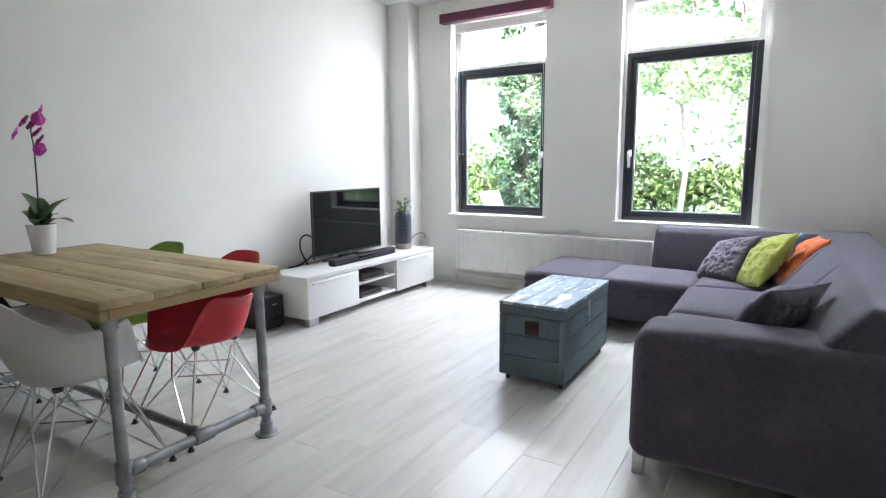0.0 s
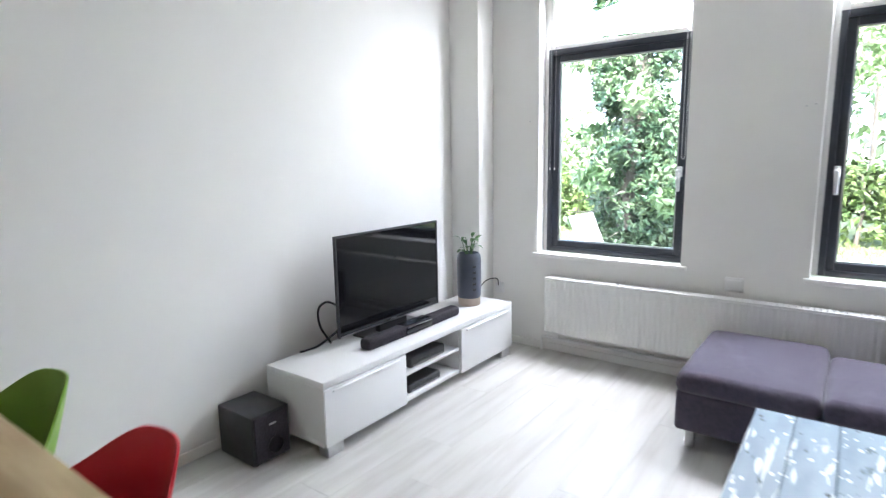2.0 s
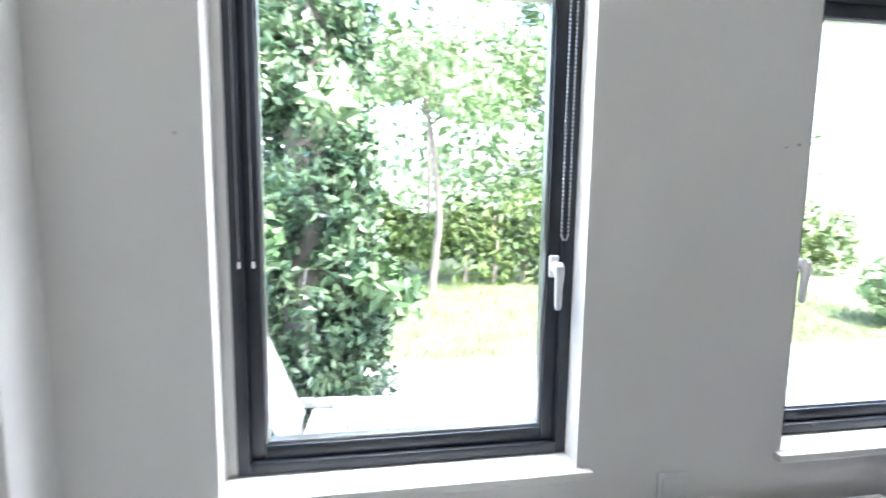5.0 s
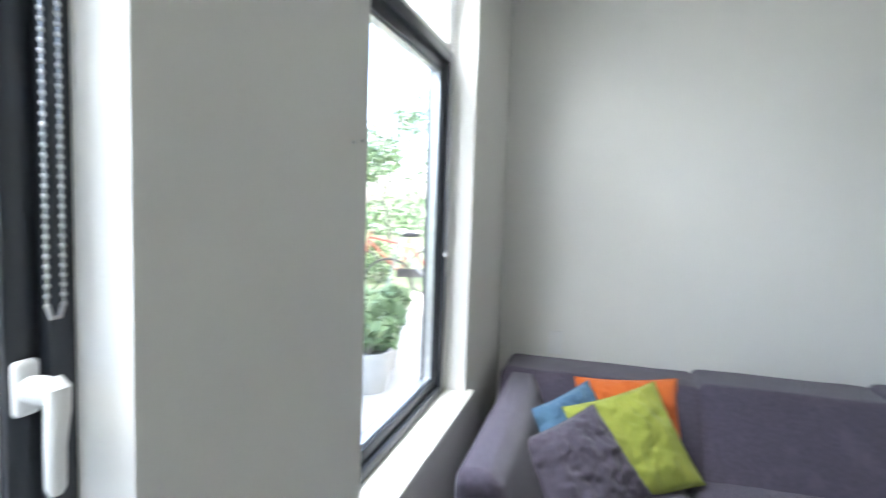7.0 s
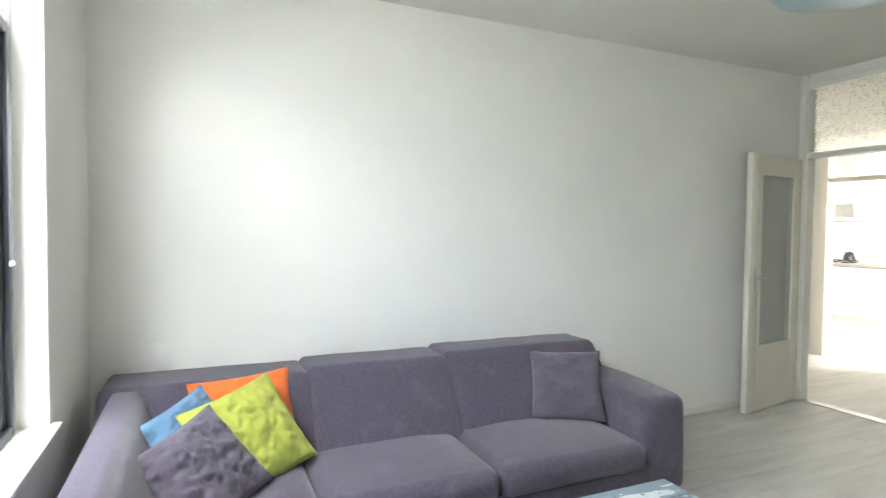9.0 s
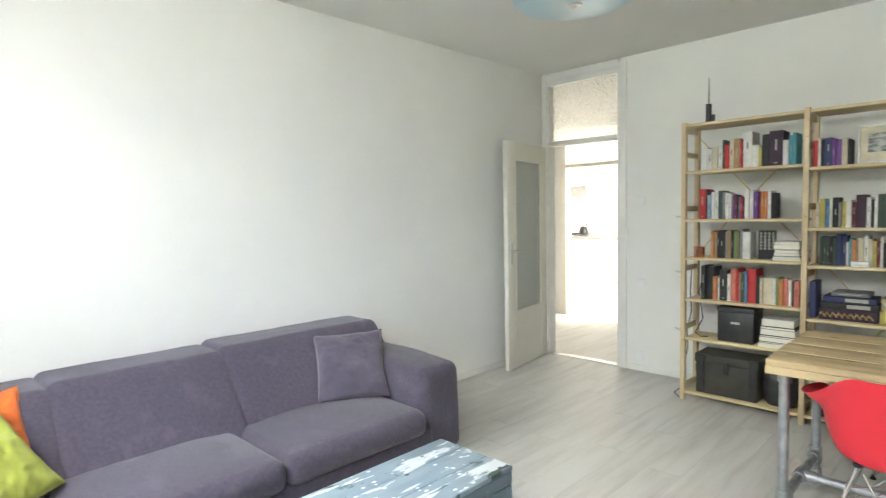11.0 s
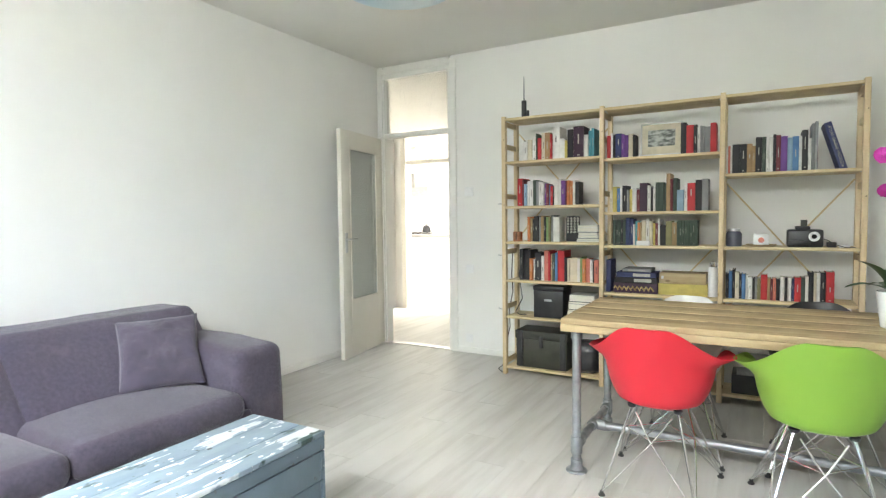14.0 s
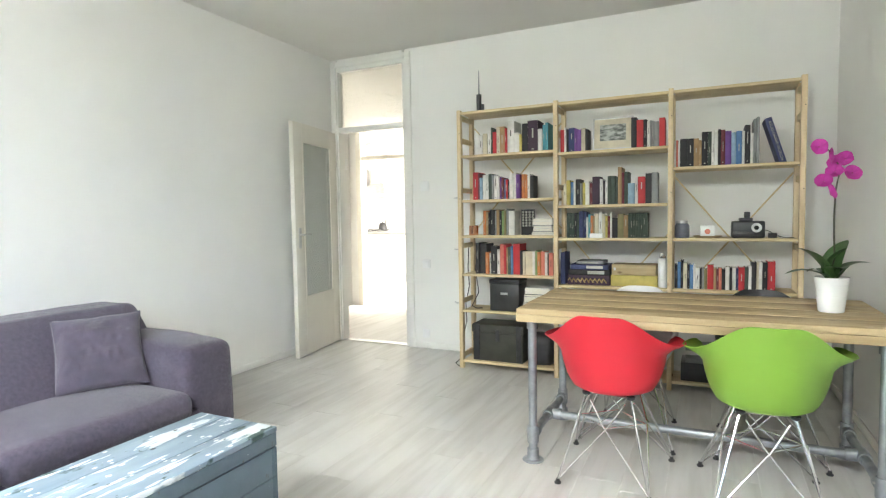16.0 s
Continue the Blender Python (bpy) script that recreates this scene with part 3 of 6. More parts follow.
# ---- hall and kitchen ----
structure("wall_hall_east", B(5.75, 5.85, -2.0, -0.1, 0, H), WALL)
structure("wall_hall_west", B(3.3, 3.4, -2.0, -0.1, 0, H), WALL)
kx0, kx1 = 4.55, 5.6
kw = bmesh.new()
box(kw, X0, kx0, -2.1, -2.0, 0, H)
box(kw, kx1, 8.4, -2.1, -2.0, 0, H)
box(kw, kx0, kx1, -2.1, -2.0, 2.5, H)
structure("wall_kitchen_north", kw, WALL)
kf = bmesh.new()
box(kf, kx1 - 0.05, kx1 + 0.03, -2.12, -1.985, 0, 2.5, bev=0.003)
box(kf, kx0 - 0.03, kx0 + 0.05, -2.12, -1.985, 0, 2.5, bev=0.003)
box(kf, kx0 + 0.05, kx1 - 0.05, -2.1, -2.0, 2.05, 2.1)
structure("kitchen_casing", kf, CREAM)
structure("wall_kitchen_east", B(8.3, 8.4, -5.5, -2.1, 0, H), WALL)
ks = bmesh.new()
box(ks, 3.3, 8.4, -5.6, -5.5, 0, H)
structure("wall_kitchen_south", ks, WALL)
# unseen west end wall, its opening made up for the kitchen fill lamp
kv = bmesh.new()
box(kv, 3.3, 3.4, -5.5, -4.85, 0, H)
box(kv, 3.3, 3.4, -2.85, -2.1, 0, H)
box(kv, 3.3, 3.4, -4.85, -2.85, 0, 1.0)
box(kv, 3.3, 3.4, -4.85, -2.85, 2.3, H)
structure("wall_kitchen_west", kv, WALL)
hdoor = thing("door_2", (5.74, -1.35, 0), "cream painted closed hall door with casing", "door")
hdoor["kind"] = "structure"
part("leaf", B(5.725, 5.75, -1.72, -0.92, 0.01, 2.03, bev=0.003), CREAM, hdoor)
hc = bmesh.new()
for q in ((-1.8, -1.72, 0, 2.11), (-0.92, -0.84, 0, 2.11), (-1.72, -0.92, 2.03, 2.11)):
    box(hc, 5.715, 5.75, q[0], q[1], q[2], q[3], bev=0.003)
part("casing", hc, CREAM, hdoor)
bell = plate("door_chime", 5.75, -1.9, 2.0, 0.12, 0.16, "x-", "small cream door chime box on the hall wall", "door chime")
# kitchen units along the far wall
for k in range(5):
    x = 5.9 + k * 0.48
    u = thing("base_cabinet", (x + 0.24, -5.2, 0), "white kitchen base cabinet with a bar handle", "kitchen cabinet", "kitchen base cabinets")
    part("body", B(x + 0.001, x + 0.479, -5.5, -4.915, 0.1, 0.91), KFRONT, u)
    part("plinth", B(x + 0.001, x + 0.479, -5.45, -4.97, 0, 0.1), KFRONT, u)
    part("drawer_front", B(x + 0.003, x + 0.477, -4.912, -4.895, 0.72, 0.9, bev=0.002), KFRONT, u)
    part("door", B(x + 0.003, x + 0.477, -4.912, -4.895, 0.105, 0.716, bev=0.002), KFRONT, u)
    part("handle", T([(x + 0.12, -4.895, 0.82), (x + 0.12, -4.87, 0.82), (x + 0.36, -4.87, 0.82), (x + 0.36, -4.895, 0.82)], 0.006, 8), STEEL, u)
tagged(part("worktop", B(5.88, 8.3, -5.5, -4.88, 0.911, 0.95, bev=0.003), STONE), "grey stone kitchen worktop", "worktop")
hob = thing("gas_hob", (7.3, -5.2, 0.95), "black gas hob with iron pan supports", "gas hob")
part("plate", B(7.0, 7.6, -5.43, -4.93, 0.951, 0.965, bev=0.004), STEEL, hob)
for dx in (-0.14, 0.14):
    for dy in (-0.11, 0.11):
        c = (7.3 + dx, -5.18 + dy, 0.965)
        part("burner", lathe(bmesh.new(), [(0.0, 0.02), (0.04, 0.02), (0.05, 0.0), (0.0, 0.0)], c, 14), BLACKP, hob)
        ps = bmesh.new()
        for a in (0, 1):
            d = Vector((0.11, 0, 0)) if a else Vector((0, 0.1, 0))
            tube(ps, [Vector(c) - d + Vector((0, 0, 0)), Vector(c) - d + Vector((0, 0, 0.035)), Vector(c) + d + Vector((0, 0, 0.035)), Vector(c) + d], 0.006, 6)
        part("pan_support", ps, BLACKP, hob)
ke = thing("kettle", (7.22, -5.28, 1.0), "small dark kettle on the hob", "kettle")
part("body", lathe(bmesh.new(), [(0.0, 0.0), (0.085, 0.0), (0.09, 0.03), (0.075, 0.1), (0.035, 0.14), (0.0, 0.145)], (7.22, -5.28, 1.001), 18), BLACKP, ke)
part("handle", T([(7.16, -5.28, 1.11), (7.15, -5.28, 1.19), (7.22, -5.28, 1.22), (7.29, -5.28, 1.19), (7.28, -5.28, 1.11)], 0.008, 8), BLACKP, ke)
part("knob", lathe(bmesh.new(), [(0.01, 0.14), (0.01, 0.155), (0.016, 0.165), (0.0, 0.175)], (7.22, -5.28, 1.001), 10), BLACKP, ke)
hood = thing("cooker_hood", (7.3, -5.3, 1.6), "light grey steel cooker hood with a chimney", "cooker hood")
hm = bmesh.new()
lower = [(6.98, -5.5), (7.62, -5.5), (7.62, -5.0), (6.98, -5.0)]
upper = [(7.14, -5.5), (7.46, -5.5), (7.46, -5.22), (7.14, -5.22)]
va = [hm.verts.new((x, y, 1.66)) for x, y in lower]
vb = [hm.verts.new((x, y, 1.72)) for x, y in lower]
vc = [hm.verts.new((x, y, 1.95)) for x, y in upper]
for p, q in ((va, vb), (vb, vc)):
    for k in range(4):
        hm.faces.new((p[k], p[(k + 1) % 4], q[(k + 1) % 4], q[k]))
hm.faces.new(va)
hm.faces.new(vc)
part("canopy", hm, STEEL, hood)
part("chimney", B(7.16, 7.44, -5.5, -5.24, 1.951, H), STEEL, hood)
part("filter", B(7.05, 7.55, -5.42, -5.06, 1.652, 1.659), ZINC, hood)
wc = thing("wall_cabinet", (7.85, -5.35, 1.5), "white kitchen wall cabinet with two doors", "kitchen cabinet")
part("body", B(7.66, 8.29, -5.5, -5.17, 1.5, 2.25), KFRONT, wc)
part("door", B(7.663, 7.973, -5.168, -5.15, 1.503, 2.247, bev=0.002), KFRONT, wc)
part("door", B(7.977, 8.287, -5.168, -5.15, 1.503, 2.247, bev=0.002), KFRONT, wc)

# ---- radiator ----
rad = thing("radiator", (2.05, 5.22, 0.17), "long low white panel radiator with vertical flutes", "radiator")
rx0, rx1, rz0, rz1 = 1.09, 2.98, 0.17, 0.565

fl = bmesh.new()
vs = [0, 0.02, 0.07, 0.93, 0.98, 1]
cols = []
for i in range(57 * 4 + 1):
    u = i / (57 * 4)
    k = i % 4
    dep = 0.006 if k in (1, 2) and 0 < i < 57 * 4 else 0.0
    cols.append([fl.verts.new((rx0 + (rx1 - rx0) * u, 5.172 + (dep if 1 < j < 4 else 0.0) + (0.006 if j in (0, 5) else 0), rz0 + (rz1 - rz0) * v)) for j, v in enumerate(vs)])
for a, b in zip(cols, cols[1:]):
    for j in range(5):
        fl.faces.new((a[j], b[j], b[j + 1], a[j + 1]))
part("front_panel", fl, ENAMEL, rad, sharp=25)
part("side_cover", B(rx0 - 0.004, rx0 + 0.001, 5.172, 5.252, rz0, rz1 + 0.006, bev=0.002), ENAMEL, rad)
part("side_cover", B(rx1 - 0.001, rx1 + 0.004, 5.172, 5.252, rz0, rz1 + 0.006, bev=0.002), ENAMEL, rad)
part("back_panel", B(rx0, rx1, 5.235, 5.25, rz0, rz1), ENAMEL, rad)
gr = bmesh.new()
box(gr, rx0, rx1, 5.172, 5.184, rz1 - 0.004, rz1 + 0.006)
box(gr, rx0, rx1, 5.24, 5.252, rz1 - 0.004, rz1 + 0.006)
for k in range(64):
    x = rx0 + 0.02 + k * (rx1 - rx0 - 0.04) / 63
    box(gr, x - 0.0115, x + 0.0115, 5.184, 5.24, rz1, rz1 + 0.005)
part("top_grille", gr, ENAMEL, rad)
part("bracket", B(1.45, 1.5, 5.25, YN, 0.3, 0.5), ENAMEL, rad)
part("bracket", B(2.55, 2.6, 5.25, YN, 0.3, 0.5), ENAMEL, rad)
part("vent_plug", lathe(bmesh.new(), [(0.0, 0.0), (0.011, 0.0), (0.011, 0.016), (0.0, 0.018)], (1.6, 5.2, rz1 + 0.005), 10), CHROME, rad)
pipe = thing("heating_pipe", (2.3, 5.275, 0), "white painted heating pipe along the wall under the window", "pipe")
part("pipe", T([(1.02, 5.275, 0.1), (1.3, 5.275, 0.1), (2.9, 5.275, 0.1), (4.3, 5.275, 0.1)], 0.011, 10), ENAMEL, pipe)
part("pipe", T([(1.15, 5.275, 0.1), (1.15, 5.262, 0.14), (1.15, 5.25, 0.19)], 0.009, 8), ENAMEL, pipe)
part("pipe_clip", B(1.8, 1.83, 5.262, YN - 0.012, 0.085, 0.115, bev=0.003), ENAMEL, pipe)
part("pipe_foot", T([(1.02, 5.275, 0.1), (1.02, 5.275, 0.0)], 0.011, 10), ENAMEL, pipe)

# ---- television side ----
cab = thing("tv_cabinet", (0.675, 4.175, 0), "long white lacquered television cabinet with an open middle bay", "tv cabinet")
cx0, cx1, cy0, cy1, ct = 0.46, 0.888, 3.29, 5.06, 0.392
part("top", B(cx0, cx1, cy0, cy1, ct - 0.035, ct, bev=0.003), LACQUER, cab)
part("bottom", B(cx0, cx1 - 0.02, cy0, cy1, 0.06, 0.085, bev=0.002), LACQUER, cab)
for y in (cy0, 3.865, 4.42, cy1 - 0.022):
    part("side_panel", B(cx0, cx1 - 0.003 if y in (cy0, cy1 - 0.022) else cx1 - 0.02, y, y + 0.022, 0.085, ct - 0.035), LACQUER, cab)
part("back_panel", B(cx0, cx0 + 0.008, cy0 + 0.022, cy1 - 0.022, 0.085, ct - 0.035), LACQUER, cab)
part("shelf", B(cx0 + 0.008, cx1 - 0.02, 3.887, 4.42, 0.212, 0.23, bev=0.002), LACQUER, cab)
for y0, y1 in ((cy0 + 0.003, 3.884), (4.424, cy1 - 0.003)):
    dr = part("flap_door", B(cx1 - 0.019, cx1 + 0.002, y0, y1, 0.063, ct - 0.04, bev=0.002), LACQUER, cab)
    part("handle", B(cx1 + 0.002, cx1 + 0.016, y0 + 0.05, y1 - 0.06, ct - 0.062, ct - 0.05, bev=0.003), WHITEP, dr, "slim white bar handle")
for x in (cx0 + 0.01, cx1 - 0.08):
    for y in (cy0 + 0.02, cy1 - 0.12):
        part("foot", B(x, x + 0.07, y, y + 0.1, 0, 0.06, bev=0.003), STEEL, cab, "square metal foot")

tv = thing("television", (0.62, 4.105, ct), "large flat black television on a low stand", "television")
lean = Matrix.Translation((0.605, 4.105, 0.73)) @ Matrix.Rotation(radians(-0.6), 4, "Z") @ Matrix.Translation((-0.605, -4.105, -0.73))
part("back_shell", B(0.565, 0.6, 3.68, 4.53, 0.47, 0.99, bev=0.012, m=lean), BLACKP, tv)
bz = bmesh.new()
for q in ((3.66, 3.672, 0.45, 1.014), (4.538, 4.55, 0.45, 1.014), (3.672, 4.538, 1.002, 1.014), (3.672, 4.538, 0.45, 0.474)):
    box(bz, 0.594, 0.612, q[0], q[1], q[2], q[3], bev=0.002, m=lean)
part("bezel", bz, BLACKP, tv)
part("screen", B(0.598, 0.608, 3.672, 4.538, 0.474, 1.002, m=lean), SCREEN, tv, "dark glossy screen, switched off")
part("chin_strip", B(0.611, 0.614, 3.672, 4.538, 0.452, 0.458, m=lean), STEEL, tv, "thin silver strip")
part("logo_bar", B(0.612, 0.6135, 4.08, 4.13, 0.461, 0.467, m=lean), STEEL, tv)
part("stand_neck", B(0.57, 0.61, 3.98, 4.23, 0.405, 0.47, bev=0.006), BLACKP, tv)
part("stand_base", B(0.5, 0.69, 3.86, 4.35, ct, ct + 0.014, bev=0.006), BLACKP, tv)

sb = thing("soundbar", (0.75, 4.145, ct), "black cloth covered soundbar lying before the television", "soundbar")
part("body", R(0.695, 0.775, 3.72, 4.575, ct, ct + 0.062, 0.02, n=4), CLOTHBAR, sb)
part("display_panel", B(0.772, 0.779, 4.03, 4.27, ct + 0.012, ct + 0.052, bev=0.003), SCREEN, sb, "glossy black control panel")
part("top_strip", B(0.7, 0.768, 4.03, 4.27, ct + 0.06, ct + 0.0645, bev=0.002), SCREEN, sb)
part("silver_line", B(0.779, 0.7805, 4.04, 4.26, ct + 0.05, ct + 0.053), STEEL, sb)

sub = thing("subwoofer", (0.53, 3.1, 0), "black subwoofer box with a round port on the floor", "subwoofer")
SY0, SY1, SX0, SX1, SH = 3.04, 3.25, 0.4, 0.67, 0.255
part("box", B(SX0, SX1, SY0, SY1, 0.012, SH, bev=0.006), BLACKP, sub)
part("front_cloth", B(SX1 + 0.0, SX1 + 0.008, SY0 + 0.012, SY1 - 0.012, 0.022, SH - 0.01, bev=0.004), CLOTHBAR, sub)
part("port", lathe(bmesh.new(), [(0.03, 0.0), (0.042, 0.0), (0.045, 0.006), (0.04, 0.008), (0.03, -0.03), (0.0, -0.03)], (0, 0, 0), 24,
     Matrix.Translation((SX1 + 0.008, SY0 + 0.12, 0.085)) @ Matrix.Rotation(radians(90), 4, "Y")), BLACKP, sub)
part("badge", B(SX1 + 0.008, SX1 + 0.0095, SY0 + 0.09, SY0 + 0.13, 0.19, 0.197), STEEL, sub)
for x in (SX0 + 0.03, SX1 - 0.03):
    for y in (SY0 + 0.03, SY1 - 0.03):
        part("foot", lathe(bmesh.new(), [(0.014, 0.0), (0.014, 0.012), (0.0, 0.012)], (x, y, 0), 10), RUBBER, sub)

for z, (a, b), nm, lab in ((0.0855, (3.95, 4.25), "media_player", "flat black media player in the cabinet bay"), (0.2305, (3.97, 4.3), "game_console", "black rounded game console in the cabinet bay")):
    dv = thing(nm, (0.74, (a + b) / 2, z), lab, nm.replace("_", " "))
    part("case", R(0.62, 0.85, a, b, z, z + (0.05 if nm == "media_player" else 0.062), 0.012, n=3), BLACKP, dv)
    part("slot", B(0.8495, 0.8515, a + 0.05, b - 0.09, z + 0.028, z + 0.032), SCREEN, dv)
    part("silver_edge", B(0.849, 0.8512, a + 0.02, b - 0.02, z + 0.012, z + 0.0145), STEEL, dv)

vs_ = thing("tall_vase", (0.67, 4.84, ct), "tall dark blue glazed vase holding a small green plant", "vase")
VC = (0.67, 4.84, ct)
part("body", lathe(bmesh.new(), [(0.078, 0.055), (0.084, 0.07), (0.085, 0.2), (0.085, 0.33), (0.08, 0.355), (0.068, 0.37), (0.066, 0.368), (0.074, 0.35), (0.078, 0.3), (0.0, 0.3)], VC, 32), VASE, vs_)
part("foot", lathe(bmesh.new(), [(0.0, 0.0), (0.074, 0.0), (0.078, 0.008), (0.079, 0.056), (0.0, 0.056)], VC, 32), CLAY, vs_, "bare clay foot")
for k in range(5):
    a = -0.55
    c = Vector((VC[0] + 0.0855 * math.cos(a), VC[1] + 0.0855 * math.sin(a), ct + 0.12 + k * 0.04))
    part("stamp", B(-0.001, 0.001, -0.012, 0.012, -0.007, 0.007, m=Matrix.Translation(c) @ Matrix.Rotation(a, 4, "Z")), BLACKP, vs_)


def leaf_mesh(bm, base, tip, width, droop=0.0, up=Vector((0, 0, 1)), n=6, fold=0.15, blunt=0.8):
    """One leaf blade with a folded midrib between base and tip."""
    base, tip = Vector(base), Vector(tip)
    d = tip - base
    side = d.cross(up).normalized()
    nrm = side.cross(d).normalized()
    rows = []
    for i in range(n + 1):
        t = i / n
        w = width * math.sin(math.pi * min(1, 0.06 + t * 0.94)) ** blunt * (1 - 0.25 * t)
        c = base + d * t + nrm * (4 * droop * t * (1 - t))
        rows.append([bm.verts.new(c + side * w * s + nrm * abs(s) * w * fold) for s in (-1, -0.5, 0, 0.5, 1)])
    for a, b in zip(rows, rows[1:]):
        for k in range(4):
            bm.faces.new((a[k], a[k + 1], b[k + 1], b[k]))
    return bm


rnd = random.Random(5)
for k in range(16):
    a = rnd.uniform(0, 6.28)
    r = rnd.uniform(0.04, 0.1)
    h = rnd.uniform(0.03, 0.13)
    b0 = Vector((VC[0] + 0.02 * math.cos(a), VC[1] + 0.02 * math.sin(a), ct + 0.33))
    m0 = Vector((VC[0] + 0.6 * r * math.cos(a), VC[1] + 0.6 * r * math.sin(a), ct + 0.35 + h))
    lf = T([b0, (b0 + m0) / 2 + Vector((0, 0, 0.02)), m0], 0.0025, 5)
    leaf_mesh(lf, m0, m0 + Vector((r * 0.8 * math.cos(a), r * 0.8 * math.sin(a), rnd.uniform(-0.02, 0.03))), 0.022, 0.012)
    part("leaf", lf, LEAFM, vs_)

# cables
for nm, pts, lab in (("tv_cable", ((0.6, 3.69, 0.62), (0.56, 3.63, 0.66), (0.52, 3.6, 0.62), (0.5, 3.62, 0.52), (0.5, 3.68, 0.42), (0.49, 3.7, 0.398)), "thick black cable looped behind the television"),
                     ("tv_cable", ((0.58, 3.7, 0.5), (0.52, 3.66, 0.44), (0.48, 3.6, 0.398), (0.47, 3.5, 0.397)), "black cable lying behind the television"),
                     ("plug_cable", ((0.58, 4.93, 0.396), (0.6, 5.02, 0.42), (0.63, 5.12, 0.5), (0.655, 5.24, 0.5), (0.652, 5.27, 0.44)), "black plug cable arching to the wall socket")):
    cv = bmesh.new()
    P = [Vector(p) for p in pts]
    fine = []
    for i in range(len(P) - 1):
        p0, p1, p2, p3 = P[max(i - 1, 0)], P[i], P[i + 1], P[min(i + 2, len(P) - 1)]
        for k in range(6):
            t = k / 6
            fine.append(0.5 * ((2 * p1) + (p2 - p0) * t + (2 * p0 - 5 * p1 + 4 * p2 - p3) * t * t + (3 * p1 - p0 - 3 * p2 + p3) * t ** 3))
    fine.append(P[-1])
    tagged(part(nm, tube(cv, fine, 0.0065 if nm == "tv_cable" else 0.004, 8), CABLE), lab, "cable")

# ---- sofa ----
sofa = thing("corner_sofa", (3.9, 3.9, 0), "aubergine grey cloth corner sofa with a long chaise", "sofa")
part("chaise_base", R(2.19, 3.42, 4.345, 5.16, 0.1, 0.3, 0.02, n=5), SOFA, sofa)
part("chaise_cushion", R(2.185, 2.772, 4.335, 5.165, 0.285, 0.395, 0.045, (0.004, 0.004, 0.014), wrinkle=0.003), SOFA, sofa)
part("chaise_cushion", R(2.774, 3.405, 4.33, 5.0, 0.285, 0.4, 0.045, (0.004, 0.004, 0.016), wrinkle=0.003), SOFA, sofa)
part("seat_base", R(3.425, 4.35, 2.7, 5.15, 0.1, 0.3, 0.02, n=6), SOFA, sofa)
part("seat_cushion", R(3.385, 4.2, 2.765, 3.585, 0.27, 0.412, 0.055, (0.012, 0.004, 0.022), wrinkle=0.006), SOFA, sofa)
part("seat_cushion", R(3.385, 4.2, 3.587, 4.36, 0.27, 0.41, 0.055, (0.012, 0.004, 0.022), wrinkle=0.006), SOFA, sofa)
part("corner_cushion", R(3.407, 4.2, 4.362, 5.05, 0.27, 0.405, 0.05, (0.004, 0.004, 0.016), wrinkle=0.005), SOFA, sofa)


def lean_back(p):
    """Slopes the front of a back cushion towards the wall and rounds its top."""
    k = min(1.0, max(0.0, (4.44 - p.x) / 0.55))
    p.x += max(-0.05, p.z - 0.42) * 0.8 * k
    return p


for y0, y1, top in ((2.515, 3.526, 0.766), (3.527, 4.293, 0.748), (4.294, 5.2, 0.733)):
    part("backrest", R(3.885, 4.43, y0 - 0.012, y1 + 0.012, 0.3, top, 0.045, (0.016, 0.0, 0.004), fn=lean_back, wrinkle=0.004, n=12), SOFA, sofa)
part("backrest_frame", R(4.3, 4.45, 2.56, 5.22, 0.1, 0.7, 0.05, n=6), SOFA, sofa)


def slope_front(p):
    """Slopes the front of the back under the window."""
    k = min(1.0, max(0.0, (5.165 - p.y) / 0.25))
    p.y += max(0.0, p.z - 0.4) * 0.42 * k
    return p


def arm_top(p):
    """Lets the armrest fall away slightly to its front and outer side."""
    k = max(0.0, (p.z - 0.3) / 0.3)
    p.z -= k * max(0.0, 3.75 - p.x) * 0.06
    p.y += k * 0.012 * (1 if p.y < 2.6 else -1)
    return p


part("window_backrest", R(3.03, 4.2, 4.9, 5.165, 0.28, 0.715, 0.05, (0.003, 0.012, 0.008), fn=slope_front, wrinkle=0.004), SOFA, sofa)
part("armrest", R(3.45, 4.43, 2.438, 2.768, 0.09, 0.622, 0.06, (0.006, 0.006, 0.006), fn=arm_top, wrinkle=0.003), SOFA, sofa)
for x, y in ((3.46, 2.5), (4.34, 2.5), (2.23, 4.4), (2.23, 5.1), (3.3, 4.4), (4.34, 5.1)):
    part("foot", B(x, x + 0.045, y, y + 0.045, 0, 0.1, bev=0.004), STEEL, sofa, "brushed metal foot")


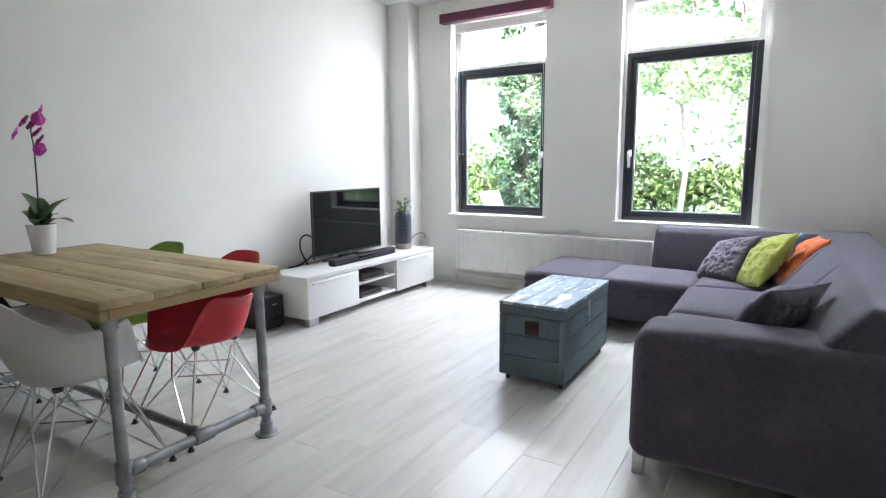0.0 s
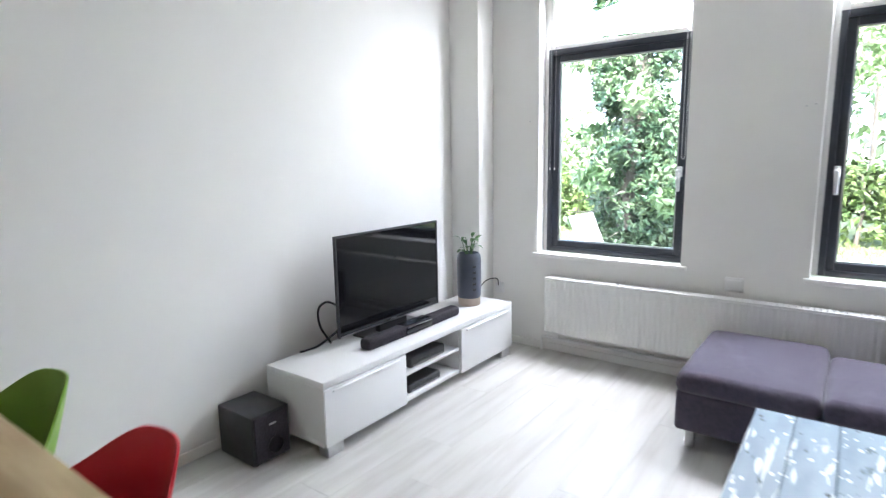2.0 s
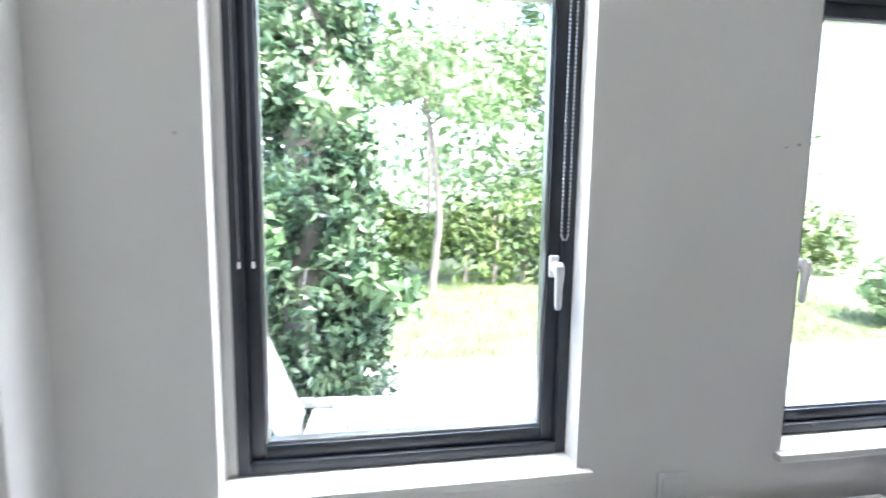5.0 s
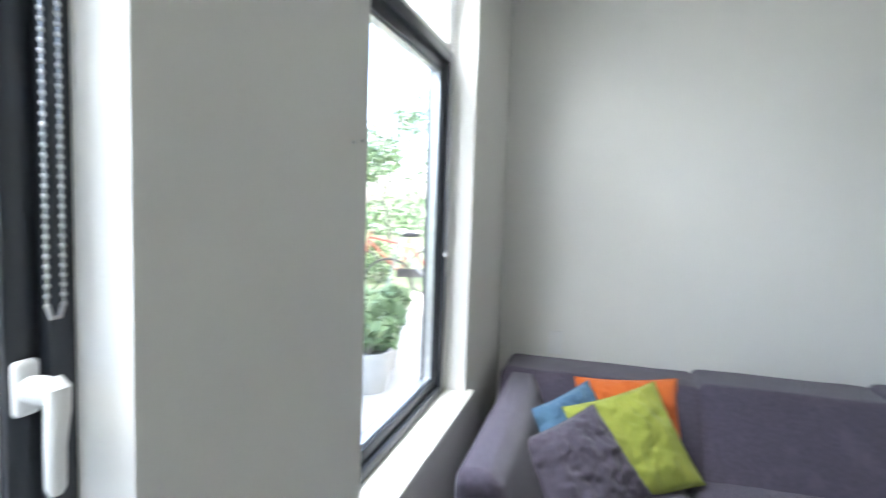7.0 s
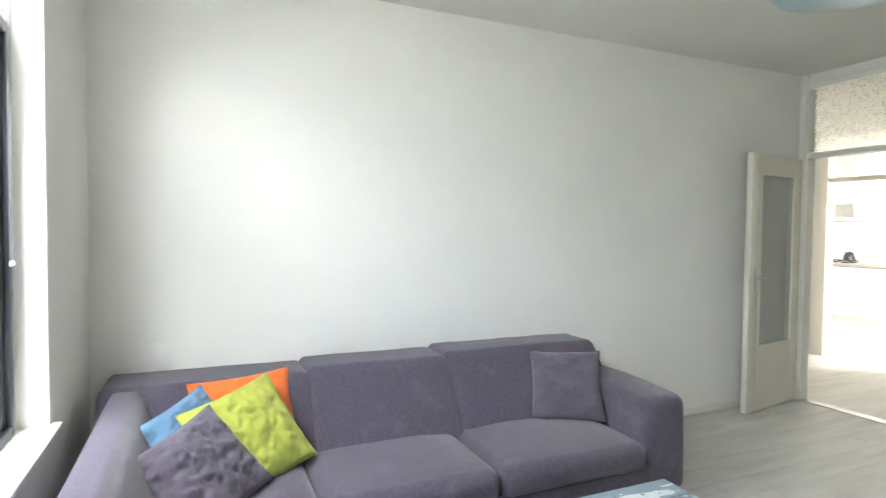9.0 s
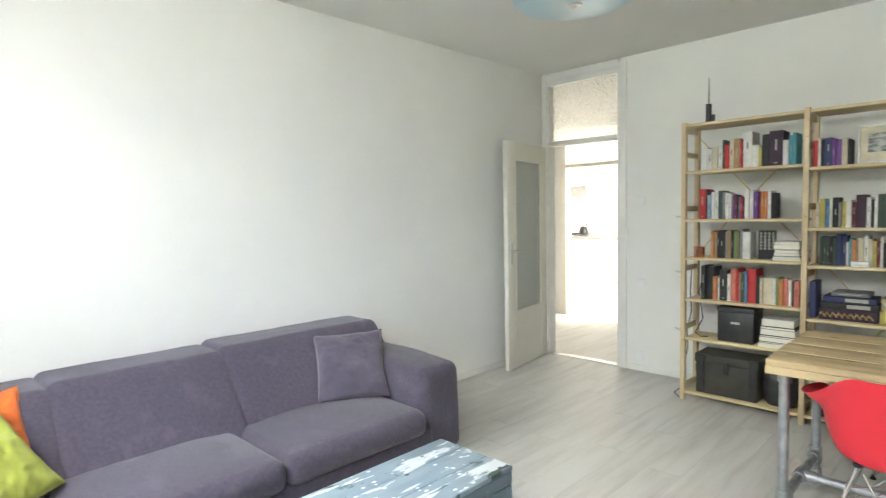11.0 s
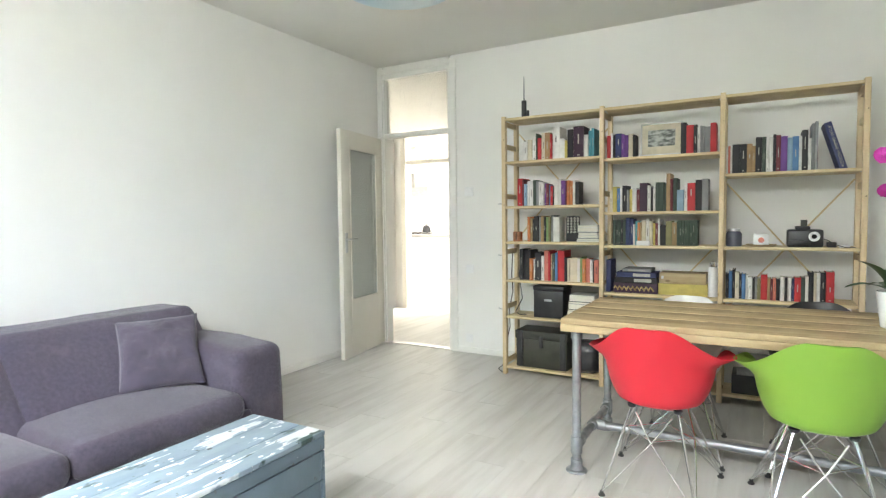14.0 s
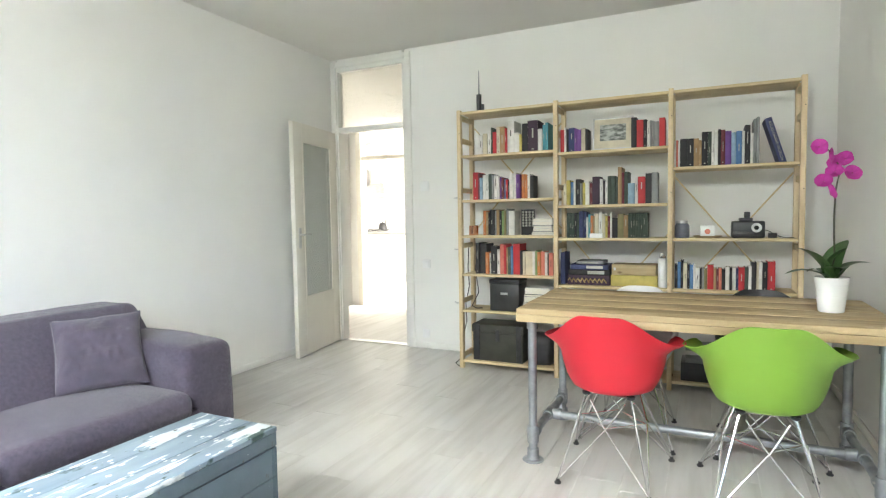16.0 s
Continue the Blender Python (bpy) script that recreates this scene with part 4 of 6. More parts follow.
def cushion(name, label, w, h, t, m, material, seed, crease=1.0, group="scatter cushions"):
    """A filled scatter cushion with pinched corners, folds and a piped seam."""
    bm = bmesh.new()
    rr = random.Random(seed)
    off = Vector((rr.uniform(0, 50), rr.uniform(0, 50), 0))
    N = 40

    def surf(s):
        def f(u, v):
            a, b = u * 2 - 1, v * 2 - 1
            e = (max(0.0, 1 - abs(a) ** 2.6) * max(0.0, 1 - abs(b) ** 2.6)) ** 0.5
            pin = 1 - 0.07 * (1 - abs(a) ** 2) * (abs(b) ** 6) - 0.0
            pin2 = 1 - 0.07 * (1 - abs(b) ** 2) * (abs(a) ** 6)
            q = Vector((a * w / 2 * pin2, b * h / 2 * pin, s * t / 2 * e))
            fold = noise.noise(Vector((a * 2.2, b * 2.2, s * 3)) + off) * 0.024 + crease * abs(noise.noise(Vector((a * 4 + b * 2, b * 3, s * 3)) + off)) * 0.03 + noise.noise(Vector((a * 9, b * 9, s * 3)) + off) * 0.008 - crease * abs(noise.noise(Vector((a * 5 - b * 3, b * 6 + a * 2, s * 5)) + off)) * 0.03
            q.z += fold * e
            return m @ q
        return f

    sheet(bm, surf(1), N, N)
    sheet(bm, surf(-1), N, N)
    bmesh.ops.remove_doubles(bm, verts=bm.verts, dist=0.0004)
    root = thing(name, m.translation, label, "cushion", group)
    part("cover", bm, material, root, sharp=80)
    rim = []
    for a, b in [(k / 12 * 2 - 1, -1) for k in range(12)] + [(1, k / 12 * 2 - 1) for k in range(12)] + [(1 - k / 12 * 2, 1) for k in range(12)] + [(-1, 1 - k / 12 * 2) for k in range(13)]:
        rim.append(m @ Vector((a * w / 2 * (1 - 0.07 * (1 - b * b) * abs(a) ** 6), b * h / 2 * (1 - 0.07 * (1 - a * a) * abs(b) ** 6), 0)))
    part("piping", T(rim, 0.003, 6), material, root)
    return root


def stand(x, y, z, yaw, tilt, roll=0):
    """A cushion standing on an edge, its face turned to yaw and leaning back by tilt degrees."""
    return Matrix.Translation((x, y, z)) @ Matrix.Rotation(radians(yaw), 4, "Z") @ Matrix.Rotation(radians(90 - tilt), 4, "X") @ Matrix.Rotation(radians(roll), 4, "Z")


cushion("scatter_cushion", "orange linen scatter cushion against the sofa back", 0.46, 0.42, 0.12, stand(4.02, 4.6, 0.575, -88, 36, 5), ORANGE, 2, 0.5)
cushion("scatter_cushion", "faded blue cotton cushion tucked into the sofa corner", 0.38, 0.34, 0.12, stand(3.86, 4.83, 0.56, -48, 28, 14), BLUEC, 3, 0.7)
cushion("scatter_cushion", "crumpled lime yellow linen cushion on the sofa", 0.44, 0.44, 0.13, stand(3.8, 4.6, 0.565, -72, 37, 16), YELLOW, 4, 0.75)
cushion("scatter_cushion", "crumpled plum grey linen cushion on the sofa corner", 0.43, 0.4, 0.13, stand(3.57, 4.79, 0.53, -58, 42, 18), PLUM, 8, 0.8)
cushion("scatter_cushion", "plum grey cushion leaning beside the sofa armrest", 0.4, 0.41, 0.13, stand(3.885, 2.905, 0.59, -122, 36, 2), PLUM, 7, 0.2)

# ---- painted chest ----
chest = thing("wooden_chest", (2.77, 3.53, 0), "worn blue grey painted wooden chest on small casters", "chest")
hx0, hx1, hy0, hy1 = 2.582, 2.962, 3.105, 3.925
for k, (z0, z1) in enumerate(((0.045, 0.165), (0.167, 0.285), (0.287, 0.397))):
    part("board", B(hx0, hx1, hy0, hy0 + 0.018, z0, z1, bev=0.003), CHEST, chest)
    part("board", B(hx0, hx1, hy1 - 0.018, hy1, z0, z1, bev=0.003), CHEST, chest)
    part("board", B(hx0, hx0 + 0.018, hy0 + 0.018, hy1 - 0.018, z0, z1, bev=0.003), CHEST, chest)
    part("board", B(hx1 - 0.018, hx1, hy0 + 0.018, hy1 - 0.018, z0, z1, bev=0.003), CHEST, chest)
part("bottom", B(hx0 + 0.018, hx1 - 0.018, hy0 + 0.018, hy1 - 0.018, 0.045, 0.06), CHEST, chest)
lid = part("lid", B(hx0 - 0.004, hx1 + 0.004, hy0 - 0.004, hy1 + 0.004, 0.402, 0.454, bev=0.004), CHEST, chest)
for k in range(3):
    a = hx0 - 0.006 + k * (hx1 - hx0 + 0.012) / 3
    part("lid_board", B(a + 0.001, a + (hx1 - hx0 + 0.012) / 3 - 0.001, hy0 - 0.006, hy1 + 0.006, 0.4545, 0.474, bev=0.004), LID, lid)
for x in (hx0 - 0.002, hx1 - 0.028):
    for y in (hy0 - 0.004, hy1 + 0.001):
        part("corner_strip", B(x, x + 0.03, y, y + 0.003, 0.05, 0.397, bev=0.001), CHEST, chest)
hp = part("end_handle", B(2.735, 2.815, hy0 - 0.005, hy0 - 0.001, 0.3, 0.375, bev=0.001), RUST, chest, "rusty brown recessed handle plate")
part("grip", T([(2.745, hy0 - 0.004, 0.36), (2.75, hy0 - 0.02, 0.345), (2.775, hy0 - 0.024, 0.335), (2.8, hy0 - 0.02, 0.345), (2.805, hy0 - 0.004, 0.36)], 0.005, 8), RUST, hp)
hs_ = part("hasp", B(hx1 + 0.001, hx1 + 0.006, 3.49, 3.535, 0.3, 0.43, bev=0.001), ZINC, chest, "dull metal hasp")
part("staple", T([(hx1 + 0.004, 3.5, 0.33), (hx1 + 0.02, 3.5, 0.33), (hx1 + 0.02, 3.525, 0.33), (hx1 + 0.004, 3.525, 0.33)], 0.003, 6), ZINC, hs_)
for x in (hx0 + 0.03, hx1 - 0.03):
    for y in (hy0 + 0.05, hy1 - 0.05):
        ca = part("caster", B(x - 0.012, x + 0.012, y - 0.012, y + 0.012, 0.03, 0.046, bev=0.002), ZINC, chest)
        part("wheel", lathe(bmesh.new(), [(0.0, -0.009), (0.014, -0.009), (0.0175, -0.006), (0.0175, 0.006), (0.014, 0.009), (0.0, 0.009)], (0, 0, 0), 14,
             Matrix.Translation((x, y, 0.0175)) @ Matrix.Rotation(radians(90), 4, "Y")), RUBBER, ca, "black rubber wheel")

# ---- dining table ----
table = thing("dining_table", (1.21, 1.66, 0), "scaffold wood dining table on a galvanised pipe frame", "table")
tx0, tx1, ty0, ty1, tt = 0.44, 1.99, 1.265, 2.06, 0.787
n = 4
for k in range(n):
    a = ty0 + (ty1 - ty0) * k / n
    part("plank", B(tx0, tx1 - 0.004 * (k % 2), a + 0.0015, a + (ty1 - ty0) / n - 0.0015, tt - 0.031, tt - 0.0008 * k, bev=0.004), SCAFF, table)
part("apron", B(tx0 + 0.002, tx1 - 0.002, ty0 + 0.002, ty0 + 0.034, tt - 0.068, tt - 0.0315, bev=0.003), SCAFF, table)
part("apron", B(tx0 + 0.002, tx1 - 0.002, ty1 - 0.034, ty1 - 0.002, tt - 0.068, tt - 0.0315, bev=0.003), SCAFF, table)
part("end_apron", B(tx0 + 0.002, tx0 + 0.036, ty0 + 0.035, ty1 - 0.035, tt - 0.068, tt - 0.0315, bev=0.003), SCAFFEND, table)
part("end_apron", B(tx1 - 0.036, tx1 - 0.002, ty0 + 0.035, ty1 - 0.035, tt - 0.068, tt - 0.0315, bev=0.003), SCAFFEND, table)
PR = 0.0215
LX, LY = (0.5, 1.93), (1.325, 1.975)


def collar(bm, p, axis, ln, r):
    d = Vector(axis)
    tube(bm, [Vector(p) - d * ln / 2, Vector(p) - d * (ln / 2 - 0.004), Vector(p) + d * (ln / 2 - 0.004), Vector(p) + d * ln / 2], [r * 0.93, r, r, r * 0.93], 18)


for x in LX:
    for y in LY:
        lg = part("leg", T([(x, y, 0.004), (x, y, tt - 0.068)], PR, 20), ZINC, table)
        ft = bmesh.new()
        lathe(ft, [(0.0, 0.0), (0.052, 0.0), (0.054, 0.004), (0.05, 0.009), (0.034, 0.012), (0.029, 0.03), (0.029, 0.062), (0.0, 0.062)], (x, y, 0), 24)
        part("floor_flange", ft, ZINC, lg)
        up = bmesh.new()
        lathe(up, [(0.0, 0.0), (0.028, 0.0), (0.028, 0.035), (0.05, 0.04), (0.05, 0.046), (0.0, 0.046)], (x, y, tt - 0.114), 24)
        part("top_flange", up, ZINC, lg)
        te = bmesh.new()
        collar(te, (x, y, 0.135), (0, 0, 1), 0.085, 0.029)
        sy = 1 if y < 1.6 else -1
        collar(te, (x, y + sy * 0.045, 0.135), (0, 1, 0), 0.05, 0.029)
        part("tee_fitting", te, ZINC, lg, "cast pipe tee with a grub screw")
        part("grub_screw", T([(x + 0.026, y, 0.15), (x + 0.036, y, 0.15)], 0.005, 6), STEEL, lg)
    part("end_rail", T([(x, LY[0], 0.135), (x, LY[1], 0.135)], PR, 18), ZINC, table)
    te = bmesh.new()
    collar(te, (x, 1.65, 0.135), (0, 1, 0), 0.085, 0.029)
    sx = 1 if x < 1 else -1
    collar(te, (x + sx * 0.045, 1.65, 0.135), (1, 0, 0), 0.05, 0.029)
    part("rail_tee", te, ZINC, table)
part("long_rail", T([(LX[0], 1.65, 0.135), (LX[1], 1.65, 0.135)], PR, 18), ZINC, table)

# ---- moulded armchairs ----


def smooth(a, b, x):
    t = min(1, max(0, (x - a) / (b - a)))
    return t * t * (3 - 2 * t)


def shell_mesh(material, name):
    """A moulded bucket seat: a low round floor, a tall back, and arms that curl outwards."""
    bm = bmesh.new()
    NU, NV = 72, 18

    def f(u, v):
        a = u * 2 * math.pi            # 0 at the back, pi at the front
        q = abs(((a + math.pi) % (2 * math.pi)) - math.pi)
        zr = 0.797 - 0.115 * smooth(0.3, 1.25, q) - 0.245 * smooth(1.85, 2.6, q)
        rb = 0.19 + 0.04 * smooth(2.2, 3.1, q)
        sidew = math.exp(-((q - 1.5) / 0.55) ** 2)
        rt = 0.23 + 0.012 * sidew + 0.012 * smooth(2.4, 3.0, q)
        if v < 0.42:
            r = rb * (v / 0.42) * 0.93
            z = 0.405 + 0.02 * (v / 0.42) ** 3
        else:
            t = min(1.0, (v - 0.42) / 0.58)
            base_z = 0.425
            r = rb * 0.93 + (rt - rb * 0.93) * (1 - (1 - t) ** 1.9)
            z = base_z + (zr - base_z) * t ** 1.25
            lip = smooth(0.7, 1.0, t)
            r += lip * (0.07 * sidew + 0.004)
            z -= smooth(0.84, 1.0, t) * 0.03 * sidew
            if q > 2.2:
                z -= lip * 0.02 * smooth(2.2, 2.8, q)
        dx, dy = math.sin(a), math.cos(a)
        lean = 0.075 * max(0.0, dy) ** 1.5 * max(0.0, (z - 0.45) / 0.345)
        return Vector((r * dx * 1.03, r * dy + lean, z))

    sheet(bm, f, NU, NV, closed_u=True)
    bmesh.ops.remove_doubles(bm, verts=bm.verts, dist=1e-5)
    bmesh.ops.recalc_face_normals(bm, faces=bm.faces)
    bmesh.ops.solidify(bm, geom=bm.faces[:], thickness=0.006)
    return bm


def chair(colour, material, m):
    root = thing("armchair", (0, 0, 0), "%s moulded plastic armchair on a chromed wire base" % colour, "chair", "chairs round the table")
    part("shell", shell_mesh(material, colour), material, root, sharp=60)
    feet = {(-1, 1): (-0.2, 0.235), (1, 1): (0.2, 0.235), (-1, -1): (-0.24, -0.24), (1, -1): (0.24, -0.24)}
    top = {k: Vector((k[0] * 0.1, k[1] * 0.1, 0.402)) for k in feet}
    foot = {k: Vector((p[0], p[1], 0.016)) for k, p in feet.items()}
    for k in feet:
        part("leg", T([top[k], foot[k] + Vector((0, 0, 0.0))], 0.0056, 8), CHROME, root)
        part("foot_cap", lathe(bmesh.new(), [(0.0, 0.0), (0.015, 0.0), (0.016, 0.006), (0.009, 0.011), (0.009, 0.022), (0.0, 0.022)], (foot[k].x, foot[k].y, 0), 12), BLACKP, root, "black plastic glide")
    for a, b in (((-1, 1), (1, 1)), ((-1, -1), (1, -1)), ((-1, 1), (-1, -1)), ((1, 1), (1, -1))):
        mid = (top[a] + top[b]) / 2 * 0.5 + (foot[a] + foot[b]) / 2 * 0.5
        mid.z = 0.255
        for s, e in ((a, b), (b, a)):
            part("brace", T([foot[s], mid + (top[e] - mid).normalized() * 0.012, top[e] * 0.8 + mid * 0.2], 0.0042, 7), CHROME, root)
    ring = [Vector((x, y, 0.255)) for x, y in ((-0.15, 0.0), (0.0, 0.14), (0.15, 0.0), (0.0, -0.14), (-0.15, 0.0))]
    part("cross_wire", T(ring, 0.0036, 6), CHROME, root)
    for k in top:
        part("seat_mount", lathe(bmesh.new(), [(0.0, 0.0), (0.016, 0.0), (0.02, 0.006), (0.02, 0.014), (0.0, 0.016)], (top[k].x, top[k].y, 0.394), 12), BLACKP, root, "round black rubber mount")
    part("seat_frame", T([top[q] for q in ((-1, 1), (1, 1), (1, -1), (-1, -1), (-1, 1))], 0.0045, 7), CHROME, root)
    root.matrix_basis = m
    return root


chair("red", SHELLRED, pose(1.545, 1.945, 0, 0, 0, -3))
chair("green", SHELLGREEN, pose(0.915, 1.955, 0, 0, 0, 2))
chair("white", SHELLWHITE, pose(1.52, 1.38, 0, 0, 0, 177))
chair("black", SHELLBLACK, pose(0.86, 1.36, 0, 0, 0, 182))

# ---- orchid on the table ----
orc = thing("orchid", (0.64, 1.69, tt), "magenta flowering orchid in a tapered white pot", "orchid")
OC = (0.64, 1.69, tt)
part("pot", lathe(bmesh.new(), [(0.0, 0.0), (0.046, 0.0), (0.05, 0.004), (0.066, 0.148), (0.067, 0.156), (0.061, 0.156), (0.056, 0.13), (0.0, 0.13)], OC, 36), POT, orc, "plain white tapered pot")
part("soil", lathe(bmesh.new(), [(0.0, 0.14), (0.03, 0.142), (0.0565, 0.132), (0.05, 0.12), (0.0, 0.12)], OC, 20), SOIL, orc)
for a, ln, h, w in ((0.5, 0.17, 0.15, 0.042), (0.35, 0.2, 0.03, 0.036), (3.75, 0.08, 0.18, 0.062), (3.3, 0.15, 0.08, 0.05), (5.6, 0.11, 0.03, 0.05), (1.9, 0.1, 0.06, 0.055), (2.6, 0.06, 0.15, 0.056)):
    b0 = Vector((OC[0], OC[1], tt + 0.14))
    lf = bmesh.new()
    leaf_mesh(lf, b0, b0 + Vector((ln * math.cos(a), ln * math.sin(a), h)), w, 0.03, n=12, fold=0.16, blunt=0.55)
    part("leaf", lf, LEAFD, orc)
stem = [(OC[0], OC[1], tt + 0.13), (OC[0] - 0.008, OC[1], tt + 0.25), (OC[0] - 0.002, OC[1] + 0.005, tt + 0.42), (OC[0] - 0.005, OC[1] + 0.01, tt + 0.54), (OC[0] - 0.02, OC[1] + 0.01, tt + 0.63), (OC[0] + 0.005, OC[1] + 0.02, tt + 0.69), (OC[0] + 0.04, OC[1] + 0.03, tt + 0.73)]
part("stem", T(stem, [0.0045, 0.004, 0.0038, 0.0035, 0.003, 0.0025, 0.002], 7), STEM, orc)
rnd = random.Random(9)
for along, dy, dz in ((0.02, 0.02, 0.535), (0.05, 0.0, 0.58), (0.005, 0.03, 0.62), (-0.085, 0.01, 0.615), (-0.045, 0.02, 0.675), (0.03, 0.02, 0.69), (0.075, 0.0, 0.73), (-0.005, 0.02, 0.66)):
    c = Vector((OC[0] + 0.85 * along, OC[1] + 0.5 * along + dy, tt + dz))
    fl = bmesh.new()
    rot = Matrix.Translation(c) @ Euler((rnd.uniform(-0.5, 0.5) - 1.2, rnd.uniform(-0.5, 0.5), rnd.uniform(-1.2, 1.2) + 2.6)).to_matrix().to_4x4()
    for j in range(5):
        a = j * 2 * math.pi / 5 + 0.3
        w = 0.029 if j in (1, 3) else 0.021
        leaf_mesh(fl, rot @ Vector((0.003 * math.cos(a), 0.003 * math.sin(a), 0)), rot @ Vector((0.037 * math.cos(a), 0.037 * math.sin(a), 0.006)), w * 1.2, 0.004, up=(rot.to_3x3() @ Vector((0, 0, 1))), n=5, fold=0.1, blunt=0.55)
    fo = part("flower", fl, PETAL, orc)
    hb = bmesh.new()
    bmesh.ops.create_icosphere(hb, subdivisions=1, radius=0.008, matrix=rot @ Matrix.Translation((0, 0, 0.008)) @ Matrix.Diagonal((1, 0.8, 1.2, 1)))
    part("lip", hb, PETALC, fo)

# ---- bookshelf ----
shelf = thing("bookshelf", (1.77, 0.375, 0), "three-bay pale pine ladder shelf full of books", "bookshelf")
SYB, SYF, SH_ = 0.225, 0.525, 2.085
LAD = (2.95, 2.168, 1.373, 0.603)
for x in LAD:
    for y in (SYB + 0.022, SYF - 0.022):
        part("post", B(x - 0.016, x + 0.016, y - 0.022, y + 0.022, 0, SH_, bev=0.003), PINEV, shelf)
    for z in (0.1, 0.55, 1.0, 1.45, 1.85, 2.03):
        part("rung", B(x - 0.009, x + 0.009, SYB + 0.044, SYF - 0.044, z - 0.02, z + 0.02, bev=0.002), PINE, shelf)
    for z in (0.46, 1.38, 1.9):
        part("peg_hole", T([(x - 0.005, SYF - 0.001, z), (x - 0.005, SYF + 0.0012, z)], 0.0035, 8), INKD, shelf)
BAYS = ((2.184, 2.934), (1.389, 2.152), (0.619, 1.357))
LEVELS = ((0.07, 0.482, 0.776, 1.086, 1.37, 1.726, 2.07), (0.07, 0.715, 1.066, 1.31, 1.702, 2.07), (0.07, 0.715, 1.066, 1.552, 2.07))
for (a, b), levels in zip(BAYS, LEVELS):
    for z in levels:
        part("shelf_board", B(a + 0.001, b - 0.001, SYB + 0.004, SYF - 0.002, z - 0.02, z, bev=0.003), PINE, shelf)
        for x in (a + 0.004, b - 0.004):
            part("shelf_pin", T([(x - 0.006, SYF - 0.03, z - 0.023), (x + 0.006, SYF - 0.03, z - 0.023)], 0.003, 6), STEEL, shelf)
for (a, b), z0, z1 in ((BAYS[0], 1.12, 1.98), (BAYS[2], 0.6, 1.5), (BAYS[1], 0.2, 1.1)):
    part("cross_brace", T([(a, SYB - 0.003, z0), (b, SYB - 0.003, z1)], 0.006, 6), PINE, shelf)
    part("cross_brace", T([(b, SYB - 0.003 - 0.012, z0), (a, SYB - 0.003 - 0.012, z1)], 0.006, 6), PINE, shelf)

TONES = {
    "w": ("white", (0.72, 0.71, 0.67)), "c": ("cream", (0.6, 0.54, 0.4)), "k": ("black", (0.018, 0.018, 0.02)), "d": ("dark plum", (0.045, 0.018, 0.04)),
    "r": ("red", (0.5, 0.025, 0.03)), "m": ("maroon", (0.17, 0.03, 0.04)), "o": ("orange", (0.6, 0.2, 0.06)), "s": ("salmon", (0.58, 0.17, 0.12)),
    "y": ("yellow", (0.55, 0.45, 0.12)), "g": ("green", (0.2, 0.3, 0.12)), "G": ("dark green", (0.05, 0.075, 0.055)), "b": ("blue", (0.08, 0.2, 0.4)),
    "n": ("navy blue", (0.03, 0.04, 0.13)), "t": ("teal", (0.07, 0.3, 0.35)), "p": ("purple", (0.17, 0.06, 0.28)), "a": ("grey", (0.25, 0.26, 0.26)),
    "i": ("tan", (0.36, 0.23, 0.11)), "l": ("light blue", (0.25, 0.38, 0.5)), "e": ("olive", (0.22, 0.2, 0.09))}
COVER = {k: mat(v[0].replace(" ", "_") + "_book_cover", v[1], tuple(q * 0.8 for q in v[1]), 0.6, scale=14, vary=0.05, bump=0.03, bscale=80) for k, v in TONES.items()}
brnd = random.Random(21)


def book(x1, w, h, d, z, tone, lean=0.0, front=0.47):
    """One standing book whose spine faces the room; x1 is its edge nearest the door."""
    x0 = x1 - w
    y1 = front + brnd.uniform(-0.012, 0.012)
    y0 = y1 - d
    m = Matrix.Translation((x0, 0, z)) @ Matrix.Rotation(radians(lean), 4, "Y") @ Matrix.Translation((-x0, 0, -z)) if lean else Matrix.Identity(4)
    bm = bmesh.new()
    th = min(0.0025, w * 0.2)
    ring = [(x0, y0), (x0 + th, y0), (x0 + th, y1 - th), (x1 - th, y1 - th), (x1 - th, y0), (x1, y0), (x1, y1 - 0.003), (x1 - w * 0.25, y1), (x0 + w * 0.25, y1), (x0, y1 - 0.003)]
    lo = [bm.verts.new(m @ Vector((x, y, z))) for x, y in ring]
    hi = [bm.verts.new(m @ Vector((x, y, z + h))) for x, y in ring]
    n = len(ring)
    for k in range(n):
        bm.faces.new((lo[k], lo[(k + 1) % n], hi[(k + 1) % n], hi[k]))
    bm.faces.new(lo)
    bm.faces.new(hi)
    name = TONES[tone][0]
    ob = tagged(part("book", bm, COVER[tone]), "%s %s book standing on the pine shelf" % (name, "thick" if w > 0.036 else "slim" if w < 0.018 else "upright"), "book", "books on the shelf")
    part("page_block", B(x0 + th, x1 - th, y0 + 0.002, y1 - th, z + 0.003, z + h - 0.004, m=m), PAPER, ob)
    ink = INKD if tone in "wcyls" else INKW
    if w > 0.012 and brnd.random() < 0.5:
        za = z + h * brnd.uniform(0.35, 0.55)
        part("title", B(x0 + w * 0.43, x1 - w * 0.43, y1 - 0.0002, y1 + 0.0006, za, za + h * brnd.uniform(0.14, 0.34), m=m), ink, ob)
        if brnd.random() < 0.6:
            part("publisher_mark", B(x0 + w * 0.38, x1 - w * 0.38, y1 - 0.0002, y1 + 0.0006, z + h * 0.07, z + h * 0.1, m=m), ink, ob)
    return ob


